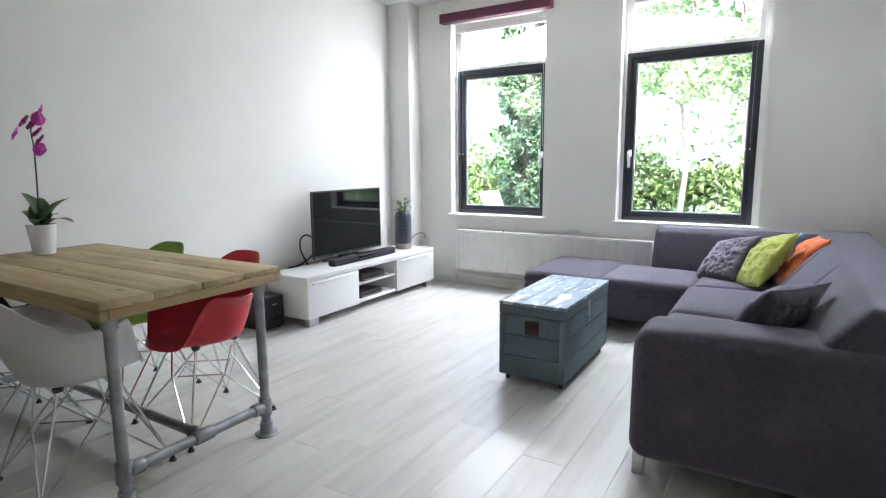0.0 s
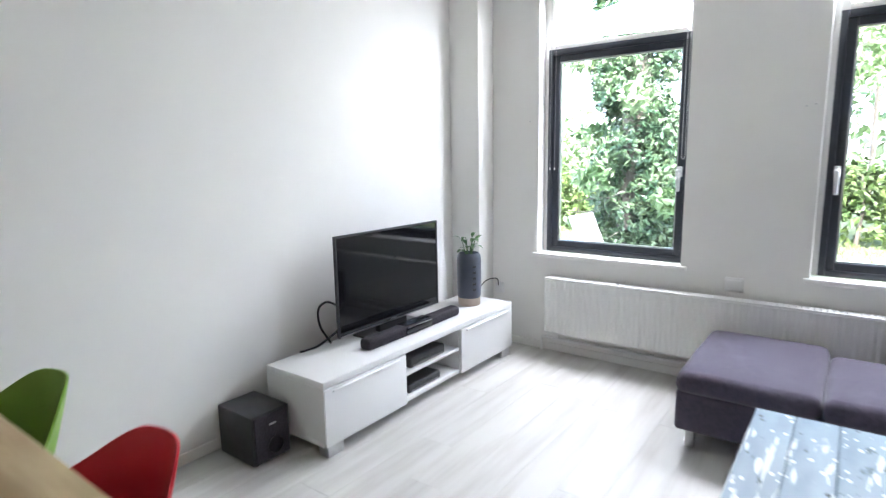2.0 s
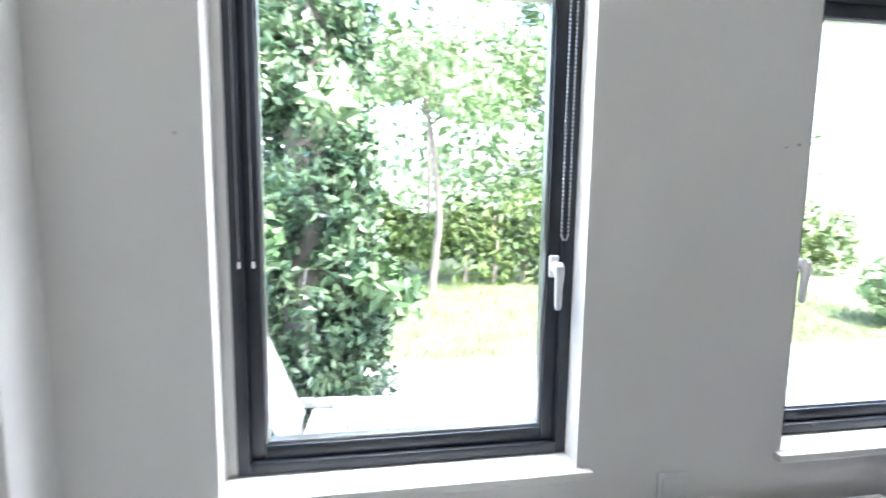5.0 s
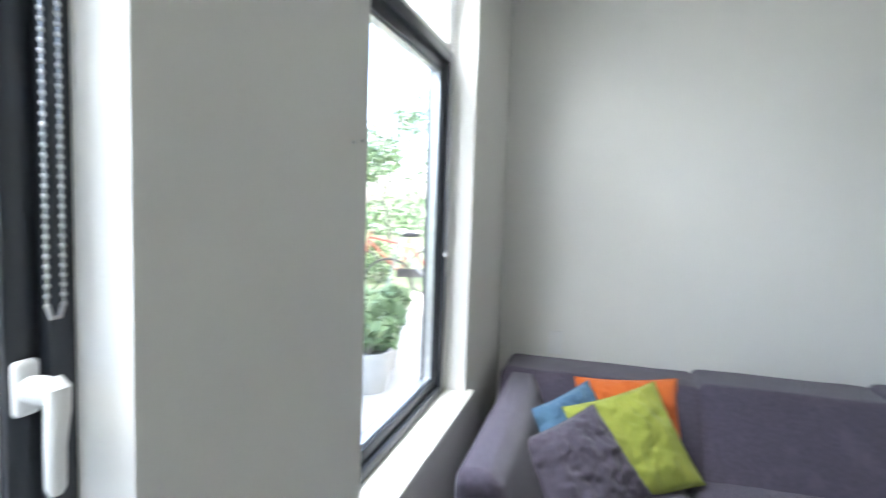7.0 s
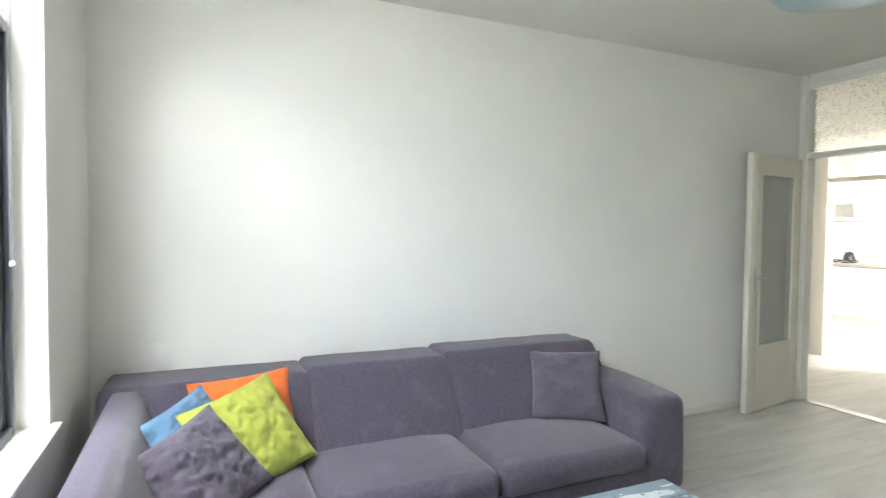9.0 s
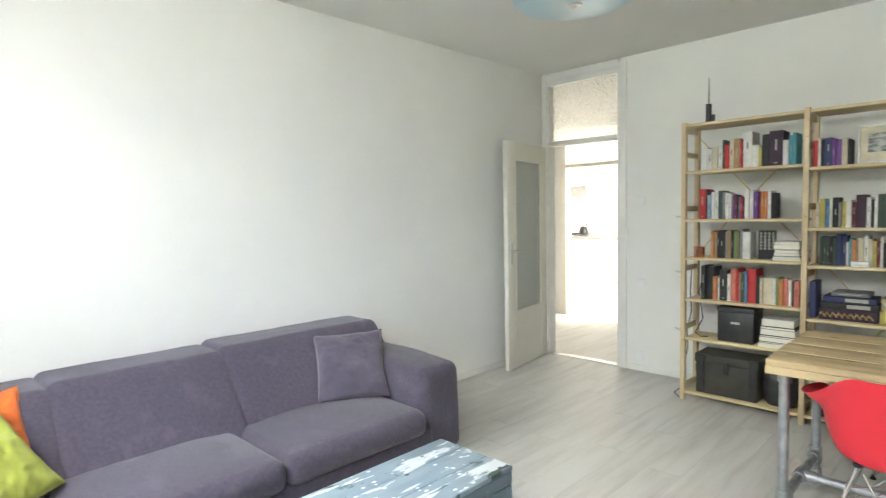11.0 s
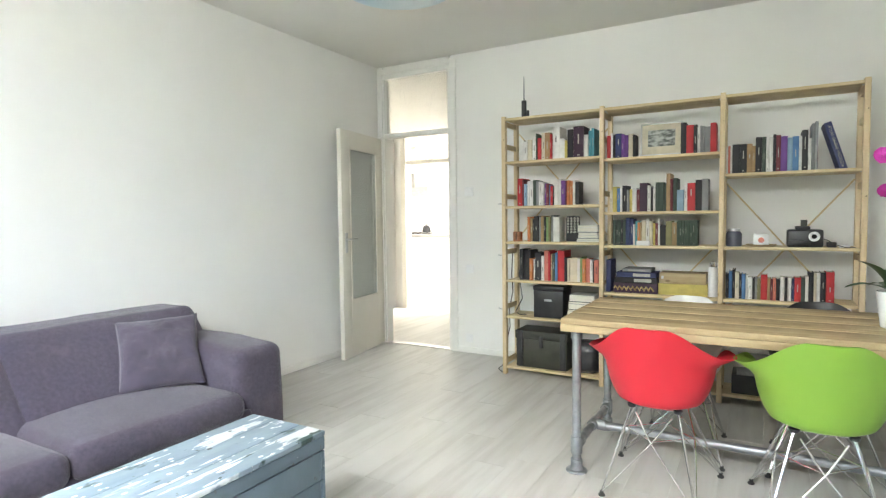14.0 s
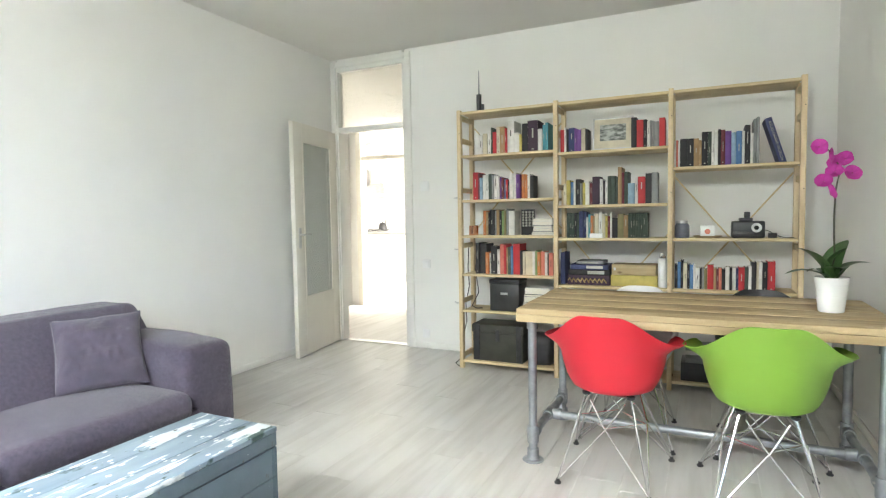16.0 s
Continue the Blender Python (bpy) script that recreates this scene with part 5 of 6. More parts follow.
def row(bay, z, start, scale, spec, rise=None):
    """A run of books: each word is width, colour letter and height; start and widths in units of scale metres from the bay's door side."""
    x = BAYS[bay][1] - start * scale
    for word in spec.split():
        k = next(i for i, ch in enumerate(word) if ch.isalpha())
        w, h = int(word[:k]) * scale, int(word[k + 1:]) * (rise or scale)
        lean = 0.0
        book(x, w - 0.0006, h, min(0.2, max(0.11, h * 0.72)), z, word[k], lean)
        x -= w


SA, SB_, SC = 0.00149, 0.00131, 0.00112
row(0, 1.726, 65, SA, "26w112 22w104 26c112 22w118 10G140 21r116 20c142 27i140 11r130 38w168 30w104 14y92 30k146 55d158 22w112 14t132 15t142")
row(0, 1.37, 55, SA, "28r148 10m142 17l118 15w132 18w132 20G136 15a130 18w126 10w120 12p116 13m112 10b106 12r102 9k96 20w132 17w136 20p126 12m126 13o126 13o124 13w128 18k118")
row(0, 1.086, 112, SA, "14o132 14i126 10k122 25k136 10a130 17i136 13k130 13g130 12e132 15a140 32w128")
row(0, 0.776, 68, SA, "19k166 38k162 17o116 12w112 34k150 15w132 24s160 13r156 11i142 15G146 13b150 36r162 16k126 13c122 38c122 16w122 13g128 16o120 19s122 14w118 10k112 22s116")
row(1, 1.702, 6, SB_, "22r130 12w142 13k132 34n138 14p132 22p126 26c132 15k122")
row(1, 1.702, 392, SB_, "28k168 36r152 18k150 14w140 10a142 12a140 26a136 28r152")
row(1, 1.31, 26, SB_, "16c122 21y142 18b132 12w142 26k146 12a122 17y126 22w132 17m122 40d156 17w142 13k132 13w132 20G156 22G156 13G150 20i202 13m172 20G176 34l112 17w142 38r146 32k162 30a166")
row(1, 1.066, 44, SB_, "14G142 14G138 14G140 14k142 14G138 22n152 17n146 10w116 13t132 13o126 10i126 22c136 18w146 17c132 12y122 15m122 11w142 30k112 30e132 24i126 13G136 13G136 13G136 13G136 13G136 13G134 13G136 12G136")
row(2, 1.552, 4, SC, "10w162 12s166 11w156 40k172 36k172 28i170 16i158 34k206 20G206 17w210 18w202 15k216 23m210 33p202 24l190 31b196 15w196 29k230 16w180 15a262 15a270")
row(2, 0.715, 12, SC, "16k150 18b165 15k175 22c160 14k150 20b150 13w146 23w130 12k128 13a132 18e126 34r150 15i130 13m128 16s132 20k126 22w140 14k138 20w136 14n134 32r140 20G142 16w148 24k172 14c168 18w170 26k172 40r176")
# the leaning atlas
at = book(0.725, 0.04, 0.31, 0.2, 1.552, "n", 17)
at["label"] = "large navy blue atlas leaning against the shelf side"
text_part("title", "ATLAS OF THE WORLD", 0.024, Matrix.Translation((0.685, 0, 1.552)) @ Matrix.Rotation(radians(17), 4, "Y") @ Matrix.Translation((0.02, 0.487, 0.16)) @ Matrix.Rotation(radians(180), 4, "Z") @ Matrix.Rotation(radians(90), 4, "X") @ Matrix.Rotation(radians(-90), 4, "Z"), INKW, at, "pale lettering")

# flat stacks
def stack(x0, x1, y0, y1, z, spec, name, label):
    zz = z
    for k, (c, h, inset) in enumerate(spec):
        ob = tagged(part(name, B(x0 + inset, x1 - inset * 0.5, y0 + inset * 0.4, y1 - inset, zz, zz + h - 0.0006, bev=0.0015), COVER[c]), label, name.replace("_", " "), "stacked papers")
        part("page_block", B(x0 + inset + 0.002, x1 - inset * 0.5 - 0.002, y1 - inset - 0.001, y1 - inset + 0.0006, zz + 0.003, zz + h - 0.0035), PAPER, ob)
        zz += h


stack(2.19, 2.36, 0.27, 0.5, 1.086, (("w", 0.014, 0.0), ("w", 0.012, 0.004), ("a", 0.006, 0.01), ("w", 0.02, 0.014), ("w", 0.018, 0.02), ("a", 0.008, 0.02), ("w", 0.03, 0.012), ("w", 0.02, 0.016)), "magazine", "white magazine lying in a flat stack")
stack(2.2, 2.44, 0.28, 0.5, 0.482, (("w", 0.028, 0.0), ("k", 0.012, 0.01), ("w", 0.03, 0.01), ("k", 0.014, 0.012), ("w", 0.04, 0.02), ("k", 0.02, 0.02), ("w", 0.05, 0.03)), "folder", "white folder lying in a flat stack")
pb = tagged(part("patterned_book", B(2.36, 2.47, 0.4, 0.412, 1.086, 1.286, bev=0.002), COVER["k"]), "black and white patterned book facing the room", "book", "books on the shelf")
for i in range(6):
    for j in range(4):
        part("ring_mark", lathe(bmesh.new(), [(0.005, 0.0), (0.009, 0.0), (0.009, 0.0016), (0.005, 0.0016), (0.005, 0.0)], (0, 0, 0), 10,
             Matrix.Translation((2.375 + j * 0.026, 0.412, 1.16 + i * 0.021)) @ Matrix.Rotation(radians(-90), 4, "X")), INKW, pb)
cc = tagged(part("copper_tealight_holder", lathe(bmesh.new(), [(0.0, 0.0), (0.036, 0.0), (0.038, 0.004), (0.038, 0.078), (0.034, 0.078), (0.034, 0.006), (0.0, 0.006)], (2.85, 0.47, 1.086), 24), COPPER), "small round copper tealight holder", "tealight holder")
bk = thing("storage_box", (2.57, 0.4, 0.482), "black storage box with a small metal label", "storage box")
part("box", B(2.47, 2.71, 0.27, 0.49, 0.4825, 0.7, bev=0.006), BLACKP, bk)
part("lid", B(2.465, 2.715, 0.265, 0.495, 0.7005, 0.735, bev=0.006), BLACKP, bk)
part("label_plate", B(2.56, 2.62, 0.4905, 0.493, 0.615, 0.632), STEEL, bk)
cr = thing("ammunition_crate", (2.66, 0.38, 0.07), "dark olive wooden crate with metal corner straps and latch", "crate")
part("body", B(2.44, 2.86, 0.245, 0.49, 0.0705, 0.3, bev=0.006), GREENBOX, cr)
part("lid", B(2.432, 2.868, 0.24, 0.498, 0.301, 0.368, bev=0.008), GREENBOX, cr)
for x in (2.47, 2.82):
    part("strap", B(x - 0.022, x + 0.022, 0.492, 0.505, 0.08, 0.37, bev=0.003), BLACKP, cr)
part("latch", B(2.63, 2.66, 0.499, 0.51, 0.24, 0.33, bev=0.003), BLACKP, cr)
part("side_handle", B(2.869, 2.885, 0.3, 0.43, 0.22, 0.27, bev=0.004), BLACKP, cr)
bg = tagged(part("black_bag", R(2.2, 2.41, 0.27, 0.48, 0.0705, 0.3, 0.05, (0.01, 0.015, 0.01), wrinkle=0.015), BLACKP), "soft black bag slumped on the bottom shelf", "bag")

# middle bay
pf = thing("picture_frame", (1.77, 0.43, 1.702), "pale framed print with a wide white mount", "picture frame")
tm = Matrix.Translation((0, 0.4, 1.702)) @ Matrix.Rotation(radians(7), 4, "X") @ Matrix.Translation((0, -0.4, -1.702))
fx0, fx1, fz = 1.628, 1.912, 0.235
fr_ = bmesh.new()
for q in ((fx0, fx0 + 0.01, 0, fz), (fx1 - 0.01, fx1, 0, fz), (fx0 + 0.01, fx1 - 0.01, 0, 0.01), (fx0 + 0.01, fx1 - 0.01, fz - 0.01, fz)):
    box(fr_, q[0], q[1], 0.425, 0.443, 1.704 + q[2], 1.704 + q[3], bev=0.002, m=tm)
part("frame", fr_, STEEL, pf, "slim grey frame")
part("mount", B(fx0 + 0.01, fx1 - 0.01, 0.43, 0.434, 1.714, 1.704 + fz - 0.01, m=tm), COVER["c"], pf, "wide cream mount")
part("print", B(fx0 + 0.05, fx1 - 0.05, 0.4342, 0.4352, 1.77, 1.704 + fz - 0.05, m=tm), PRINT, pf, "small grey landscape print")
tagged(part("small_white_box", B(1.83, 1.92, 0.485, 0.515, 1.0665, 1.1, bev=0.003), WHITEP), "small white cardboard box before the books", "small box")
tagged(part("book", B(2.11, 2.145, 0.3, 0.47, 0.7155, 0.955, bev=0.003), COVER["n"]), "tall navy blue book standing against the shelf post", "book", "books on the shelf")
gb = thing("ornate_box", (1.93, 0.4, 0.715), "dark box with worn gold ornament on its front", "ornate box")
part("body", B(1.78, 2.09, 0.28, 0.48, 0.7155, 0.79, bev=0.004), COVER["d"], gb)
for k in range(9):
    part("ornament", T([(1.805 + k * 0.031, 0.482, 0.735), (1.815 + k * 0.031, 0.487, 0.752), (1.825 + k * 0.031, 0.487, 0.765), (1.835 + k * 0.031, 0.482, 0.748)], 0.006, 6), GOLD, gb)
for k, (a, b, y1, z0, z1, c, lab) in enumerate(((1.78, 2.08, 0.485, 0.7905, 0.83, "k", "flat black board game box in a stack"), (1.79, 2.07, 0.48, 0.8305, 0.868, "n", "flat dark blue board game box in a stack"), (1.83, 2.03, 0.45, 0.8685, 0.893, "a", "small grey box on top of a stack"))):
    gx = tagged(part("game_box", B(a, b, y1 - 0.2, y1, z0, z1, bev=0.003), COVER[c]), lab, "game box", "stacked boxes")
    part("label_strip", B(a + 0.04, a + 0.16, y1 + 0.0, y1 + 0.0012, z0 + 0.008, z1 - 0.008), INKW, gx)
wb = tagged(part("wooden_box", B(1.465, 1.77, 0.3, 0.47, 0.7965, 0.873, bev=0.003), SCAFF), "long plain orange brown wooden box", "wooden box")
part("clasp", B(1.74, 1.755, 0.47, 0.475, 0.83, 0.85), STEEL, wb)
tagged(part("carton", B(1.455, 1.775, 0.28, 0.48, 0.7155, 0.796, bev=0.003), COVER["y"]), "flat yellow and white cardboard carton", "carton")
th_ = thing("thermos_flask", (1.42, 0.44, 0.715), "white thermos flask with a chrome cap", "thermos")
part("body", lathe(bmesh.new(), [(0.0, 0.0), (0.03, 0.0), (0.032, 0.004), (0.032, 0.19), (0.024, 0.205), (0.0, 0.205)], (1.424, 0.44, 0.7155), 24), WHITEP, th_)
part("cap", lathe(bmesh.new(), [(0.0, 0.206), (0.024, 0.206), (0.025, 0.21), (0.022, 0.24), (0.0, 0.245)], (1.424, 0.44, 0.7155), 24), CHROME, th_)
for bay, (a, b) in ((1, (1.45, 2.1)), (2, (0.7, 1.3))):
    tb = thing("storage_tray", ((a + b) / 2, 0.38, 0.07), "dark low storage tray with papers on the bottom shelf", "storage tray")
    part("tray", B(a, b, 0.26, 0.49, 0.0705, 0.2, bev=0.006), BLACKP, tb)
    for k in range(4):
        part("paper_stack", B(a + 0.02 + 0.01 * k, b - 0.03, 0.27, 0.485, 0.2005 + k * 0.028, 0.227 + k * 0.028, bev=0.002), COVER["aawa"[k]], tb)

# right bay curios
jr = thing("storage_jar", (1.3, 0.44, 1.066), "glass jar with dark contents and a steel lid", "jar")
part("jar", lathe(bmesh.new(), [(0.0, 0.0), (0.044, 0.0), (0.048, 0.005), (0.048, 0.085), (0.038, 0.1), (0.0, 0.1)], (1.3, 0.44, 1.0665), 24), VASE, jr)
part("lid", lathe(bmesh.new(), [(0.0, 0.1005), (0.036, 0.1005), (0.038, 0.104), (0.036, 0.118), (0.0, 0.12)], (1.3, 0.44, 1.0665), 24), STEEL, jr)
dish = tagged(part("wooden_dish", lathe(bmesh.new(), [(0.0, 0.0), (0.075, 0.0), (0.092, 0.012), (0.09, 0.015), (0.07, 0.006), (0.0, 0.006)], (1.14, 0.43, 1.0665), 28), SCAFF), "shallow round wooden dish", "dish")
tl = thing("tealight_glass", (1.14, 0.43, 1.073), "frosted square tealight glass with a red spot", "tealight holder")
part("glass", B(1.095, 1.185, 0.39, 0.47, 1.0735, 1.15, bev=0.006), WHITEP, tl)
part("spot", lathe(bmesh.new(), [(0.0, 0.0), (0.018, 0.0), (0.018, 0.0015), (0.0, 0.0015)], (0, 0, 0), 18, Matrix.Translation((1.14, 0.4702, 1.11)) @ Matrix.Rotation(radians(-90), 4, "X")), COVER["s"], tl, "round red spot")
cam_ = thing("slide_projector", (0.9, 0.42, 1.066), "old dark blue camera-like projector with a white ringed lens", "projector")
part("body", B(0.8, 0.995, 0.33, 0.48, 1.0665, 1.178, bev=0.012, seg=3), BLACKP, cam_)
part("top_ridge", B(0.87, 0.95, 0.36, 0.46, 1.1785, 1.2, bev=0.006), BLACKP, cam_)
part("viewfinder", B(0.885, 0.92, 0.39, 0.44, 1.2005, 1.24, bev=0.004), BLACKP, cam_)
part("lens_ring", lathe(bmesh.new(), [(0.014, 0.0), (0.03, 0.0), (0.031, 0.008), (0.028, 0.012), (0.016, 0.01), (0.014, 0.0)], (0, 0, 0), 28, Matrix.Translation((0.85, 0.4805, 1.135)) @ Matrix.Rotation(radians(-90), 4, "X")), WHITEP, cam_, "white lens ring")
part("lens", lathe(bmesh.new(), [(0.0, 0.006), (0.014, 0.004), (0.0145, 0.0), (0.0, 0.0)], (0, 0, 0), 20, Matrix.Translation((0.85, 0.4805, 1.135)) @ Matrix.Rotation(radians(-90), 4, "X")), SCREEN, cam_)
part("bottom_flap", B(0.87, 0.99, 0.4802, 0.49, 1.075, 1.11, bev=0.003), BLACKP, cam_)
tagged(part("power_adapter", B(0.73, 0.78, 0.41, 0.46, 1.0665, 1.1, bev=0.004), BLACKP), "small black power adapter on the shelf", "power adapter")
tagged(part("charger_plug", B(0.665, 0.72, 0.44, 0.48, 1.0665, 1.085, bev=0.004), WHITEP), "small white charger plug on the shelf", "charger")
tagged(part("adapter_cable", T([(0.8, 0.45, 1.12), (0.775, 0.475, 1.11), (0.74, 0.48, 1.085), (0.69, 0.49, 1.07), (0.64, 0.5, 1.07)], 0.0025, 6), CABLE), "thin black cable along the shelf", "cable")

# candle on top, cables and hooks beside the shelf
cd = thing("candle_holder", (2.8, 0.45, SH_), "black candle holder with a thin grey candle on the shelf top", "candle holder")
part("holder", lathe(bmesh.new(), [(0.0, 0.0), (0.022, 0.0), (0.022, 0.01), (0.02, 0.012), (0.02, 0.13), (0.022, 0.135), (0.008, 0.136), (0.0, 0.13)], (2.8, 0.45, 2.0705), 18), BLACKP, cd)
part("candle", lathe(bmesh.new(), [(0.007, 0.125), (0.006, 0.2), (0.003, 0.32), (0.0, 0.33)], (2.8, 0.45, 2.0705), 10), COVER["a"], cd)
part("small_cup", lathe(bmesh.new(), [(0.0, 0.0), (0.012, 0.0), (0.012, 0.055), (0.0, 0.056)], (2.765, 0.46, 2.0705), 12), BLACKP, cd)
tagged(part("shelf_cable", T([(2.975, 0.28, 1.0), (2.985, 0.28, 0.8), (2.97, 0.29, 0.65), (3.0, 0.3, 0.5), (2.985, 0.32, 0.35), (3.02, 0.33, 0.2), (3.0, 0.36, 0.06), (3.05, 0.42, 0.006), (2.98, 0.5, 0.006)], 0.004, 7), CABLE), "black cable hanging down beside the shelf", "cable")
tagged(part("shelf_cable", T([(2.9, 0.26, 1.0), (2.89, 0.3, 0.9), (2.91, 0.3, 0.8), (2.88, 0.3, 0.6), (2.9, 0.4, 0.5), (2.84, 0.46, 0.49), (2.8, 0.42, 0.488)], 0.004, 7), CABLE), "black cable coiled on the shelf board", "cable")
for z in (0.53, 0.97, 1.39):
    tagged(part("shelf_bracket", T([(2.967, 0.5, z), (2.99, 0.5, z), (3.02, 0.47, z), (3.03, 0.45, z)], 0.005, 6), STEEL), "short steel hook on the shelf post", "hook", "shelf hooks")

# ---- the garden ----
G = 0.15
structure("ground", B(-300, 300, -300, 300, -0.5, -0.27), GRASS, "wide green ground around the house")
gd = structure("lawn", B(-60, 60, 5.5, 110, -0.26, G - 0.02), GRASS, "rough sunlit lawn behind the terrace")
pt = structure("patio", B(-3.0, 9.6, 5.5, 7.95, G - 0.019, G), PATIO, "pale concrete slab terrace")


def leaves(name, centres, count, size, material, parent, seed, squash=1.0, label="", spread=1.0):
    """A crown of many small folded leaves round a set of clump centres (x, y, z, radius)."""
    r = np.random.RandomState(seed)
    cs = np.array(centres, dtype=float)
    wts = cs[:, 3] ** 2
    pick = r.choice(len(cs), count, p=wts / wts.sum())
    d = r.normal(size=(count, 3))
    d /= np.linalg.norm(d, axis=1)[:, None]
    rad = cs[pick, 3] * (0.55 + 0.5 * r.rand(count) ** 0.5) * spread
    p = cs[pick, :3] + d * rad[:, None] * np.array((1, 1, squash))
    a = r.normal(size=(count, 3))
    a /= np.linalg.norm(a, axis=1)[:, None]
    b = np.cross(a, d + r.normal(size=(count, 3)) * 0.5)
    b /= np.maximum(1e-6, np.linalg.norm(b, axis=1))[:, None]
    nn = np.cross(a, b)
    s = size * (0.6 + 0.8 * r.rand(count))[:, None]
    v = np.stack([p - a * s, p + b * s * 0.55 + nn * s * 0.2, p + a * s, p - b * s * 0.55 + nn * s * 0.2], axis=1).reshape(-1, 3)
    i = np.arange(count) * 4
    f = np.concatenate([np.stack([i, i + 1, i + 2], 1), np.stack([i, i + 2, i + 3], 1)])
    me = bpy.data.meshes.new(name)
    me.from_pydata(v.tolist(), [], f.tolist())
    me.materials.append(material)
    ob = new(name, me)
    if parent:
        ob.parent = parent
        ob.matrix_parent_inverse = Matrix.Translation(-parent.location)
    if label:
        ob["label"] = label
    return ob


grnd = random.Random(3)
ivy = thing("ivy_column", (1.1, 7.0, G), "tall post wrapped in dense glossy ivy", "ivy")
part("trunk", T([(1.1, 7.0, G - 0.01), (1.12, 7.02, 1.5), (1.08, 6.99, 3.0), (1.12, 7.0, 5.2)], [0.16, 0.14, 0.12, 0.08], 12), BARK, ivy)
cs = []
for k in range(150):
    z = G + 0.1 + 5.2 * k / 150
    wid = 0.24 + 0.22 * max(0, 1 - (z - G) / 1.2) + grnd.uniform(-0.04, 0.08)
    a = grnd.uniform(0, 6.28)
    cs.append((1.1 + wid * 0.75 * math.cos(a), 7.0 + wid * 0.75 * math.sin(a), z, 0.19))
leaves("foliage", cs, 46000, 0.03, IVY, ivy, 4)
br = bmesh.new()
for k in range(14):
    z = grnd.uniform(0.6, 4.2)
    a = grnd.uniform(2.2, 5.2)
    tube(br, [(1.1, 7.0, z), (1.1 + 0.3 * math.cos(a), 7.0 + 0.3 * math.sin(a), z + 0.05), (1.1 + 0.62 * math.cos(a), 7.0 + 0.6 * math.sin(a), z + 0.02)], [0.01, 0.006, 0.003], 5)
part("side_shoots", br, BARK, ivy)
shoots = [(1.1 + q * math.cos(a), 7.0 + q * math.sin(a), z, 0.12) for a, z in ((2.8, 1.6), (3.6, 2.3), (4.2, 1.2), (5.0, 1.9), (2.5, 2.9), (5.6, 1.0), (0.2, 0.8)) for q in (0.45, 0.58)]
leaves("young_foliage", shoots, 700, 0.05, TREEL, ivy, 6, label="lighter young shoots")


def tree(x, y, h, r, seed, label, trunk=0.05, leaf=0.055, count=6000):
    t = thing("tree", (x, y, G - 0.02), label, "tree", "garden trees")
    q = random.Random(seed)
    bends = [(x + q.uniform(-0.1, 0.1) * k, y + q.uniform(-0.1, 0.1) * k, G - 0.05 + h * k / 5) for k in range(6)]
    tr = T(bends, [trunk, trunk * 0.85, trunk * 0.7, trunk * 0.5, trunk * 0.35, trunk * 0.15], 10)
    cs = []
    for k in range(20):
        z = h * q.uniform(0.42, 1.0)
        i = min(4, int(z / h * 5))
        o = Vector(bends[i]).lerp(Vector(bends[i + 1]), z / h * 5 - i)
        a = q.uniform(0, 6.28)
        rr = r * q.uniform(0.35, 1.0) * (1.1 - 0.5 * abs(z / h - 0.65))
        e = o + Vector((rr * math.cos(a), rr * math.sin(a), q.uniform(0.1, 0.5)))
        tube(tr, [o, (o + e) / 2 + Vector((0, 0, 0.08)), e], [trunk * 0.3, trunk * 0.18, 0.006], 6)
        cs.append((e.x, e.y, e.z, r * q.uniform(0.22, 0.38)))
        m = (o + e) / 2
        cs.append((m.x, m.y, m.z + 0.1, r * q.uniform(0.15, 0.25)))
    part("trunk", tr, BARK, t)
    leaves("crown", cs, count, leaf, TREEL, t, seed + 50, 0.8)
    return t


tree(2.35, 10.5, 4.6, 1.25, 11, "slim young garden tree with a light green crown")
tree(4.3, 11.5, 5.5, 1.7, 12, "broad light green garden tree")
tree(6.4, 13.0, 6.0, 2.0, 14, "broad light green tree behind the hedge", leaf=0.1)
tree(3.0, 15.0, 7.0, 2.2, 16, "tall tree at the back of the garden", leaf=0.11)
hedge = thing("hedge", (3.0, 11.0, G - 0.02), "dense dark green garden hedge behind the lawn", "hedge")
stems = bmesh.new()
hc_ = []
for k in range(90):
    x = -3 + k * 0.13
    y = 11.1 + grnd.uniform(-0.35, 0.35) + 0.25 * math.sin(x)
    if k % 3 == 0:
        tube(stems, [(x, y, G - 0.05), (x + 0.05, y, G + 0.5), (x, y + 0.05, G + 0.95)], [0.03, 0.02, 0.01], 6)
    for j in range(2):
        hc_.append((x, y, G + 0.12 + grnd.uniform(0, 0.95 + 0.2 * math.sin(x * 2)), 0.3))
part("stems", stems, BARK, hedge)
leaves("foliage", hc_, 16000, 0.06, HEDGE, hedge, 31)
